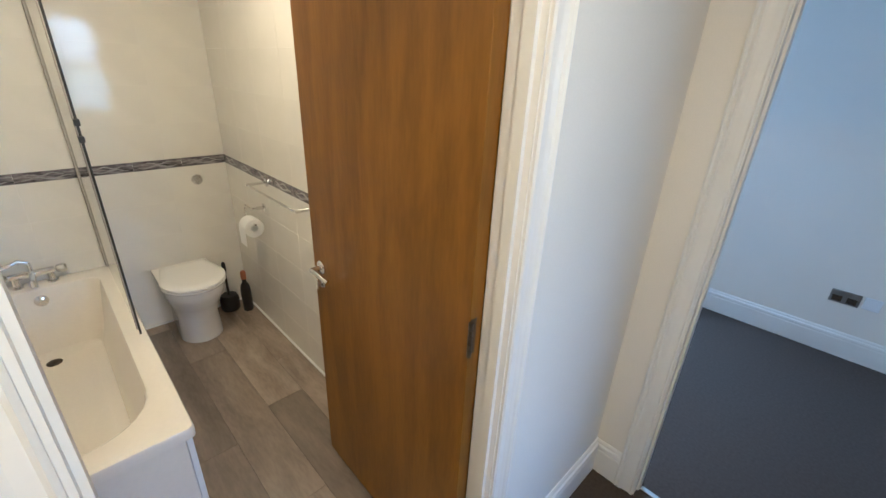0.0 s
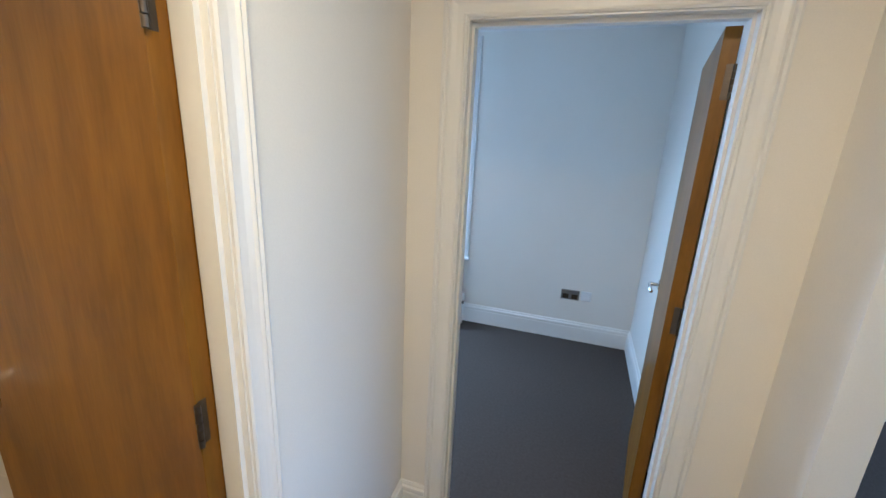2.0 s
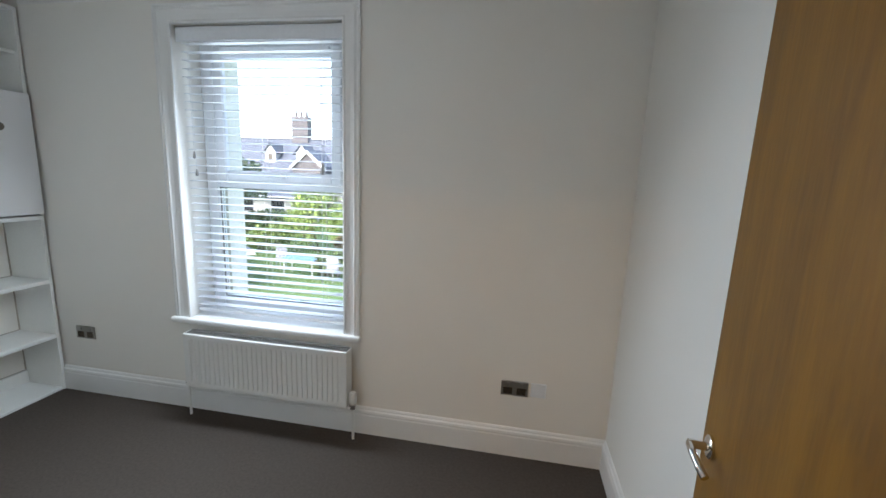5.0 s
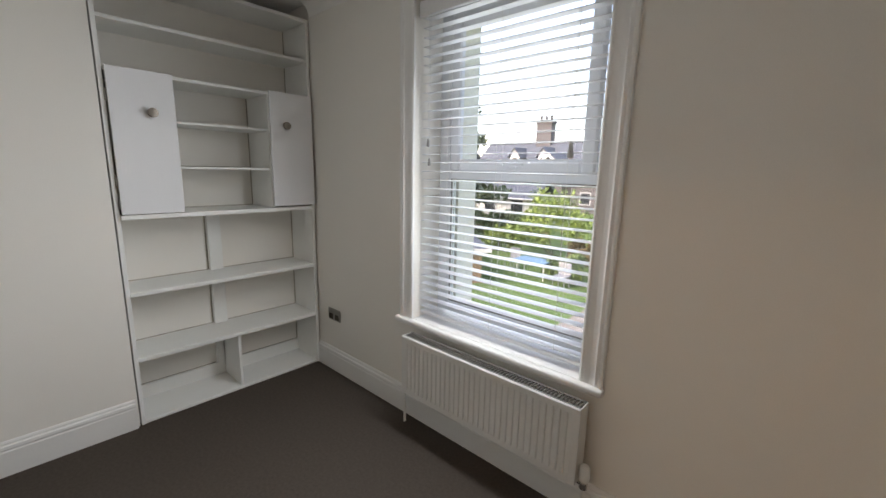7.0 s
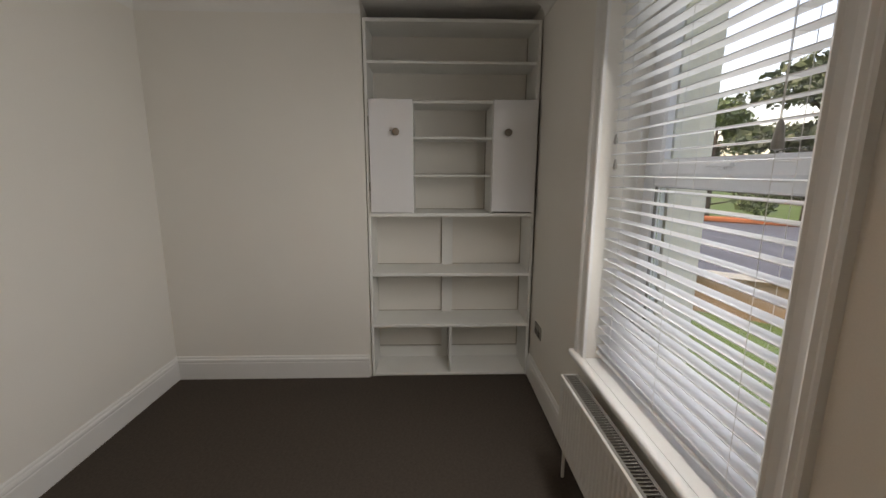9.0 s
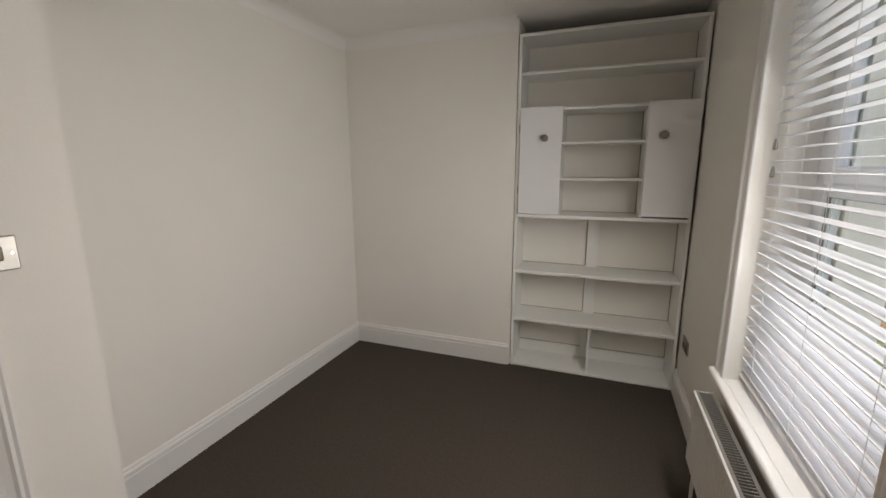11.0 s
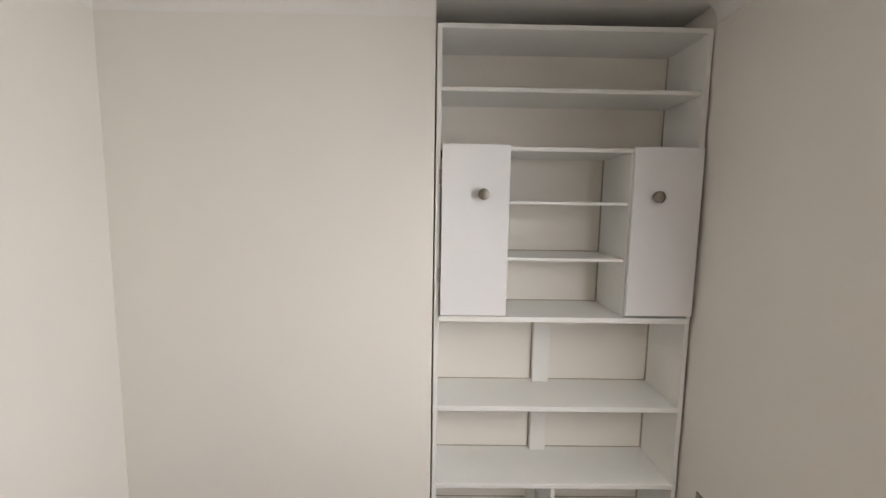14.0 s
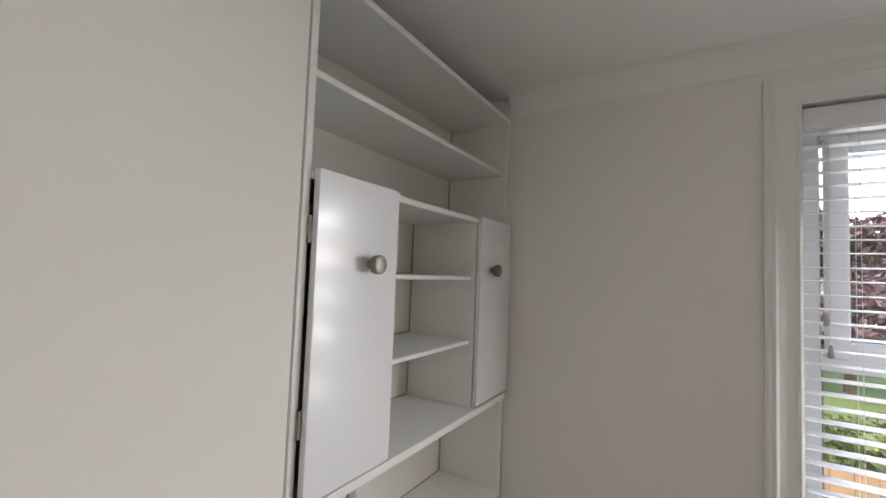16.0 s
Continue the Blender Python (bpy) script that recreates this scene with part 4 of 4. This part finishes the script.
def tree(x, y, height, spread, mat, label, seed, count=5000, conifer=False, name="tree"):
    t = thing(name, pose(x, y, GZ), label, "tree")
    g = random.Random(seed)
    tr = bmesh.new()
    tube(tr, (x, y, GZ), (x + 0.1, y, GZ + height * 0.45), height * 0.03, height * 0.02, 10)
    tube(tr, (x + 0.1, y, GZ + height * 0.45), (x, y + 0.1, GZ + height * 0.92), height * 0.02, height * 0.006, 8)
    lobes = []
    for k in range(18 if conifer else 11):
        f = g.uniform(0.28, 0.97)
        a = g.uniform(0, 6.28)
        wide = spread * ((1.12 - f) if conifer else math.sin(math.pi * min(0.95, f * 0.9 + 0.08)) ** 0.6) * g.uniform(0.45, 0.95)
        px, py, pz = x + wide * math.cos(a), y + wide * math.sin(a), GZ + height * f
        tube(tr, (x, y, pz - height * 0.08), (px, py, pz), height * 0.008, height * 0.003, 6)
        q = spread * g.uniform(0.28, 0.45)
        lobes.append((px, py, pz, q * (1.3 if conifer else 1), q * (1.3 if conifer else 1), q * (0.32 if conifer else 0.75)))
    part("trunk", tr, BARK, t, "dark tapered trunk with limbs")
    leaves("crown", lobes, count, 0.16 if height < 7 else 0.22, mat, t, seed)
    return t


def shrub(x, y, w, d, h, mat, label, seed, count=1800, base=0.0):
    s = thing("shrub", pose(x, y, GZ), label, "shrub")
    g = random.Random(seed)
    st = bmesh.new()
    lobes = []
    for k in range(9):
        px, py = x + g.uniform(-0.5, 0.5) * w, y + g.uniform(-0.5, 0.5) * d
        pz = GZ + h * g.uniform(0.35, 0.8)
        tube(st, (x + (px - x) * 0.4, y + (py - y) * 0.4, GZ), (px, py, pz), 0.03, 0.012, 6)
        lobes.append((px, py, pz, w * 0.22, d * 0.25 + 0.15, h * 0.28))
    part("stems", st, BARK, s)
    leaves("foliage", lobes, count, 0.11, mat, s, seed)


def far_window(parent, x0, x1, y, z0, z1, name="window"):
    w = part(name, ring(bmesh.new(), x0, x1, z0, z1, 0.09, y - 0.05, y + 0.02, 0.0), WHITEW, parent, "white framed window")
    part("pane", boxes((x0 + 0.09, x1 - 0.09, y - 0.015, y, z0 + 0.09, z1 - 0.09)), DARKPANE, w)


def house(x, y, w, d, eave, ridge, wall, label, dormers=(), gable=None, stacks=(), name="house"):
    """A house whose long side faces the garden, roof ridge along x, with storeys of windows, dormers, a gable and stacks."""
    h = thing(name, pose(x, y, GZ), label, "house")
    part("wall", boxes((x - w / 2, x + w / 2, y, y + d, GZ, eave)), wall, h)
    rf = bmesh.new()
    prism(rf, [(y - 0.4, eave - 0.15), (y + d / 2, ridge), (y + d + 0.4, eave - 0.15), (y + d + 0.4, eave - 0.35), (y + d / 2, ridge - 0.22), (y - 0.4, eave - 0.35)], lambda u, v, k: (k, u, v), x - w / 2 - 0.3, x + w / 2 + 0.3)
    roof = part("roof", rf, SLATE, h, "dark grey slate roof")
    part("ridge_tiles", bar((x - w / 2 - 0.3, y + d / 2, ridge), (x + w / 2 + 0.3, y + d / 2, ridge), r=0.11, n=8), SLATE, roof)
    part("gutter", bar((x - w / 2 - 0.3, y - 0.45, eave - 0.22), (x + w / 2 + 0.3, y - 0.45, eave - 0.22), r=0.07, n=8), WHITEW, roof)
    n = max(2, int(w / 3))
    for z0 in [z for z in (GZ + 0.9, GZ + 3.6) if z + 1.3 < eave]:
        for k in range(n):
            cx = x - w / 2 + w * (k + 0.5) / n
            far_window(h, cx - 0.6, cx + 0.6, y, z0, z0 + 1.3)
    for cx in dormers:
        zb = eave + 1.15
        dm = bmesh.new()
        prism(dm, [(cx - 0.65, zb), (cx + 0.65, zb), (cx + 0.65, zb + 1.25), (cx, zb + 2.1), (cx - 0.65, zb + 1.25)], lambda u, v, k: (u, k, v), y + 1.2, y + d / 2 - 0.2)
        dob = part("dormer", dm, WHITEW, h, "white gabled dormer")
        lid = bmesh.new()
        for s in (-1, 1):
            prism(lid, [(cx, zb + 2.12), (cx + s * 0.9, zb + 0.98), (cx + s * 0.9, zb + 1.10), (cx, zb + 2.26)], lambda u, v, k: (u, k, v), y + 1.0, y + d / 2 - 0.2)
        part("dormer_roof", lid, SLATE, dob)
        far_window(h, cx - 0.4, cx + 0.4, y + 1.2, zb + 0.15, zb + 1.1, "dormer_window")
    if gable:
        cx, gw, apex = gable
        gb = bmesh.new()
        prism(gb, [(cx - gw, GZ), (cx + gw, GZ), (cx + gw, apex - gw * 0.85), (cx, apex), (cx - gw, apex - gw * 0.85)], lambda u, v, k: (u, k, v), y - 1.2, y + d / 2 - 0.3)
        go = part("gable", gb, BRICK, h, "red brick gable")
        for s in (-1, 1):
            bb = bmesh.new()
            prism(bb, [(cx, apex + 0.15), (cx + s * (gw + 0.35), apex - gw * 0.85 - 0.2), (cx + s * (gw + 0.35), apex - gw * 0.85 - 0.55), (cx, apex - 0.2)], lambda u, v, k: (u, k, v), y - 1.42, y - 1.25)
            part("bargeboard", bb, WHITEW, go, "white bargeboard")
            rr = bmesh.new()
            prism(rr, [(cx, apex + 0.05), (cx + s * (gw + 0.35), apex - gw * 0.85 - 0.25), (cx + s * (gw + 0.35), apex - gw * 0.85 - 0.05), (cx, apex + 0.25)], lambda u, v, k: (u, k, v), y - 1.25, y + d / 2 - 0.3)
            part("gable_roof", rr, SLATE, go)
    for cx, sw_, top in stacks:
        st = boxes((cx - sw_, cx + sw_, y + d / 2 - 0.5, y + d / 2 + 0.5, eave, top), (cx - sw_ - 0.1, cx + sw_ + 0.1, y + d / 2 - 0.6, y + d / 2 + 0.6, top - 0.35, top - 0.1))
        so = part("chimney", st, BRICK, h, "tall brick chimney stack")
        for k in range(3):
            px = cx - sw_ + sw_ * (2 * k + 1) / 3
            part("chimney_pot", lathe([(0.16, top), (0.13, top + 0.5), (0.17, top + 0.6)], 10, Matrix.Translation((px, y + d / 2, 0))), BRICK, so, smooth=True)
    return h


gm = bmesh.new()
box(gm, -900, 900, 0.42, 1200, GZ - 0.5, GZ), box(gm, -900, 900, -900, 0.42, GZ - 0.5, GZ - 0.002)
structure("ground", gm, GRASS, "green lawn and gardens below the window")
structure("pavement_patio", boxes((-7, 9, 0.43, 4.2, GZ, GZ + 0.03)), PAVE, "pale concrete patio behind the house")
structure("pavement_path", boxes((-2.2, -1.4, 4.2, 17, GZ, GZ + 0.02)), PAVE, "narrow concrete garden path")

# far row of slate-roofed houses
house(-22, 40, 17, 9, 0.9, 4.9, BRICK, "row of brick houses with slate roof and white dormers", dormers=(-24.8, -21.0), gable=(-19.0, 1.7, 3.3), stacks=((-22.7, 1.0, 7.5),))
house(-48, 46, 20, 9, 0.9, 4.4, BRICK, "far brick houses with slate roof", dormers=(-52, -45), stacks=((-42, 0.9, 6.2),))
house(10, 52, 24, 9, 1.2, 4.6, BRICK, "far brick terrace with slate roof", dormers=(5, 13), stacks=((4, 0.9, 6.6), (16, 0.9, 6.6)))
house(-15.6, 25.6, 5.0, 4, -0.35, 0.75, WHITEW, "low white rendered house beyond the gardens")
house(-24, 30, 8, 5, -0.85, 0.4, WHITEW, "low white rendered house beyond the gardens")

# garden building with a slate roof and clay ridge
shed = thing("garden_building", pose(-7.5, 8.65, GZ, 0, 0, 50.1), "low timber garden building with a slate roof and clay ridge", "outbuilding")
part("wall", boxes((-7.0, 2.2, 0.3, 4.4, 0.0, 1.36)), FENCE, shed, "tan timber boarded wall", local=True)
sr = bmesh.new()
ea, eb, ra, rb_ = (sr.verts.new(p) for p in ((-7.4, 0.0, 1.36), (2.5, 0.0, 1.36), (-7.4, 4.6, 2.36), (1.1, 4.6, 2.36)))
fa, fb_ = sr.verts.new((-7.4, 9.0, 1.36)), sr.verts.new((2.5, 9.0, 1.36))
sr.faces.new((ea, eb, rb_, ra)), sr.faces.new((eb, fb_, rb_)), sr.faces.new((fb_, fa, ra, rb_)), sr.faces.new((fa, ea, ra)), sr.faces.new((ea, fa, fb_, eb))
sro = part("roof", sr, SLATE, shed, "grey slate hipped roof", local=True)
part("ridge_tiles", boxes((-7.4, 1.1, 4.45, 4.75, 2.32, 2.52), bevel=0.05), TERRA, sro, "orange clay ridge tiles", local=True)
part("eaves_board", boxes((-7.4, 2.5, -0.03, 0.0, 1.22, 1.37)), WHITEW, sro, "white eaves board", local=True)
part("door", boxes((0.2, 1.1, 0.26, 0.3, 0.0, 1.3)), BARK, shed, "dark boarded door", local=True)


def fence(x0, y0, x1, y1, h, label):
    f = thing("fence", pose((x0 + x1) / 2, (y0 + y1) / 2, GZ), label, "fence")
    n = max(3, int(math.hypot(x1 - x0, y1 - y0) / 0.32))
    ang = math.degrees(math.atan2(y1 - y0, x1 - x0))
    slat = None
    L = math.hypot(x1 - x0, y1 - y0)
    for k in range(n):
        u = -L / 2 + L * (k + 0.5) / n
        if slat is None:
            slat = part("board", boxes((-L / n * 0.48, L / n * 0.48, -0.012, 0.012, 0, h)), FENCE, f, local=True)
            s = slat
        else:
            s = slat.copy()
            scene.collection.objects.link(s)
        c, q = math.cos(radians(ang)), math.sin(radians(ang))
        s.matrix_basis = pose(u * c, u * q, 0.0, 0, 0, ang)
    for z in (0.3, h - 0.3):
        part("rail", boxes((-L / 2, L / 2, 0.012, 0.05, z, z + 0.07)), FENCE, f, local=True).matrix_basis = pose(0, 0, 0, 0, 0, ang)


fence(1.5, 8.6, 8.5, 9.0, 1.05, "tan timber fence along the end of the garden")
fence(-30, 23.5, -9.5, 21.8, 1.05, "weathered timber fence across the gardens")

for q in ((-6.5, 17.5, 3.8, 1.8, 3.3, LIMELEAF, "bright green leafy garden shrub", 11, 3000), (-10.8, 20.0, 4.0, 2.0, 1.9, LEAF, "dense green leafy garden shrub", 12, 2600), (-4.7, 15.8, 1.0, 0.9, 1.3, RUSTLEAF, "rust-coloured leafy autumn garden shrub", 13, 1600),
          (-13.6, 21.0, 4.0, 2.0, 1.6, LEAF, "dense green leafy garden shrub", 14, 2200), (-17.8, 22.0, 3.5, 2.0, 1.8, LEAF, "dense green leafy garden shrub", 15, 2200), (-9.4, 16.4, 2.2, 1.2, 1.5, LIMELEAF, "bright green leafy garden shrub", 16, 1600),
          (4.8, 10.6, 6.0, 1.4, 1.6, LEAF, "dense green hedge behind the fence", 17, 3600), (-4.2, 13.0, 1.6, 1.0, 1.1, LEAF, "low green shrub on the lawn", 18, 1200)):
    shrub(*q)
tree(-15.6, 16.6, 9.5, 4.4, DARKLEAF, "tall dark cedar with layered branches", 21, 9000, True)
tree(-26.0, 19.0, 8.6, 4.0, LEAF, "broad leafy green garden tree", 23, 6000)
tree(-36.0, 36.0, 6.5, 2.6, DARKLEAF, "dark green tree beyond the gardens", 24, 3000)
tree(6.2, 22.0, 7.0, 3.4, COPPERLEAF, "purple copper-leaved tree beyond the fence", 26, 6500)
tree(11.5, 26.0, 7.2, 3.4, LEAF, "green tree beyond the gardens", 27, 3500)

# garden clutter on the lawn
CHAIRW = material("grey_plastic", (0.22, 0.23, 0.24), 0.6, var=0.1)
tb = thing("garden_table", pose(-5.4, 12.8, GZ), "pale blue garden table on the lawn", "table")
part("tabletop", boxes((-6.1, -4.7, 12.4, 13.2, GZ + 0.68, GZ + 0.73), bevel=0.01), material("blue_paint", (0.10, 0.20, 0.30), 0.5, var=0.1), tb)
for dx in (-0.6, 0.6):
    for dy in (-0.3, 0.3):
        part("leg", bar((-5.4 + dx, 12.8 + dy, GZ), (-5.4 + dx, 12.8 + dy, GZ + 0.68), r=0.025, n=8), WHITEW, tb)
for k, (x, y) in enumerate(((-3.9, 12.2), (-6.8, 13.4))):
    ch = thing("garden_chair", pose(x, y, GZ), "white plastic garden chair on the lawn", "chair", "garden chairs")
    part("seat", boxes((x - 0.25, x + 0.25, y - 0.25, y + 0.25, GZ + 0.41, GZ + 0.45), bevel=0.012), CHAIRW, ch)
    part("backrest", boxes((x - 0.25, x + 0.25, y + 0.22, y + 0.26, GZ + 0.45, GZ + 0.9), bevel=0.012), CHAIRW, ch)
    for dx in (-0.22, 0.22):
        for dy in (-0.22, 0.22):
            part("leg", bar((x + dx, y + dy, GZ), (x + dx, y + dy, GZ + 0.41), r=0.02, n=8), CHAIRW, ch)

# ---- bathroom floor planks and wall tiles ----
planks = bpy.data.objects["floor_bathroom"]
plank_mesh = {}


def shared_piece(name, size, bevel, mat):
    """One bevelled block per size, shared by alike pieces."""
    key = (name, tuple(round(s, 3) for s in size))
    if key not in plank_mesh:
        bm = bmesh.new()
        sx, sy, sz = size
        box(bm, -sx / 2, sx / 2, -sy / 2, sy / 2, -sz / 2, sz / 2, bevel)
        me = bpy.data.meshes.new(name)
        bm.to_mesh(me)
        bm.free()
        me.materials.append(mat)
        plank_mesh[key] = me
    return plank_mesh[key]


def piece(name, size, bevel, mat, parent, at):
    ob = new(name, shared_piece(name, size, bevel, mat))
    ob.parent = parent
    ob.matrix_basis = pose(*at)
    return ob


ROWS = [-2.64, -2.792, -2.982, -3.182, -3.382, -3.58, -3.78, -3.98, -4.07]
JOINTS = (0.72, 1.05, 0.43, 1.19, 0.61, 0.95, 0.35, 1.10)
PL = 1.22
for (y1, y0), joint in zip(zip(ROWS, ROWS[1:]), JOINTS):
    x = joint - PL * 2
    while x < 2.298:
        x0, x1 = max(x, -0.13), min(x + PL, 2.298)
        if x1 - x0 > 0.03:
            piece("plank", (x1 - x0 - 0.0012, y1 - y0 - 0.0012, 0.004), 0.0006, VINYL, planks, ((x0 + x1) / 2, (y1 + y0) / 2, -0.002))
        x += PL

# tiles with recessed joints; dark border course at dado height
TW, THH, J = 0.333, 0.208, 0.0009
LEVELS = []
z = 1.028
while z > 0.01:
    LEVELS.append((max(z - THH, 0.0), z))
    z -= THH
z = 1.083
while z < TOP - 0.01:
    LEVELS.append((z, min(z + THH, TOP)))
    z += THH
west = bpy.data.objects["wall_bathroom_west"]
north = tagged(new("wall_bathroom_north"), "cream glazed tiles along the bathroom wall", kind="structure")
grout_n = boxes((-0.1305, 2.27, -2.6393, -2.6342, -0.004, TOP))
mesh_object("joint_bed", grout_n, GROUT, None).parent = north
for z0, z1 in LEVELS:
    y = -2.640
    while y > -4.07:
        y0 = max(y - TW, -4.07)
        piece("tile", (0.006, y - y0 - J, z1 - z0 - J), 0.0003, TILE, west, (-0.133, (y + y0) / 2, (z0 + z1) / 2))
        y -= TW
    x = -0.13
    while x < 2.27:
        x1 = min(x + TW, 2.27)
        piece("tile", (x1 - x - J, 0.0045, z1 - z0 - J), 0.0003, TILE, north, ((x + x1) / 2, -2.63775, (z0 + z1) / 2))
        x += TW
BL, rb = 0.25, random.Random(9)


def border_wave(parent, along, start, end, face, zmid):
    """Raised silvery strokes on one border tile."""
    for k in range(2):
        a = start + (end - start) * (0.10 + 0.05 * k)
        b = start + (end - start) * (0.90 - 0.12 * k)
        pts = []
        for i in range(9):
            u = a + (b - a) * i / 8
            h = zmid + (0.009 if k else -0.010) + 0.007 * math.sin(i * 1.25 + k * 2 + start * 9)
            pts.append((face, u, h) if along == "y" else (u, face, h))
        bm = bmesh.new()
        for i, (p, q) in enumerate(zip(pts, pts[1:])):
            r = 0.0042 * math.sin(math.pi * (i + 1) / 9.5)
            tube(bm, p, q, r, r, 6)
        mesh_object("relief_stroke", bm, WAVE, None).parent = parent


y = -2.640
while y > -4.07:
    y0 = max(y - BL, -4.07)
    b = piece("border_tile", (0.007, y - y0 - J, 0.055 - J), 0.0012, BORDER, west, (-0.1325, (y + y0) / 2, 1.0555))
    border_wave(west, "y", y0, y, -0.1285, 1.0555)
    y -= BL
x = -0.13
while x < 2.27:
    x1 = min(x + BL, 2.27)
    b = piece("border_tile", (x1 - x - J, 0.006, 0.055 - J), 0.0012, BORDER, north, ((x + x1) / 2, -2.6385, 1.0555))
    border_wave(north, "x", x, x1, -2.642, 1.0555)
    x += BL
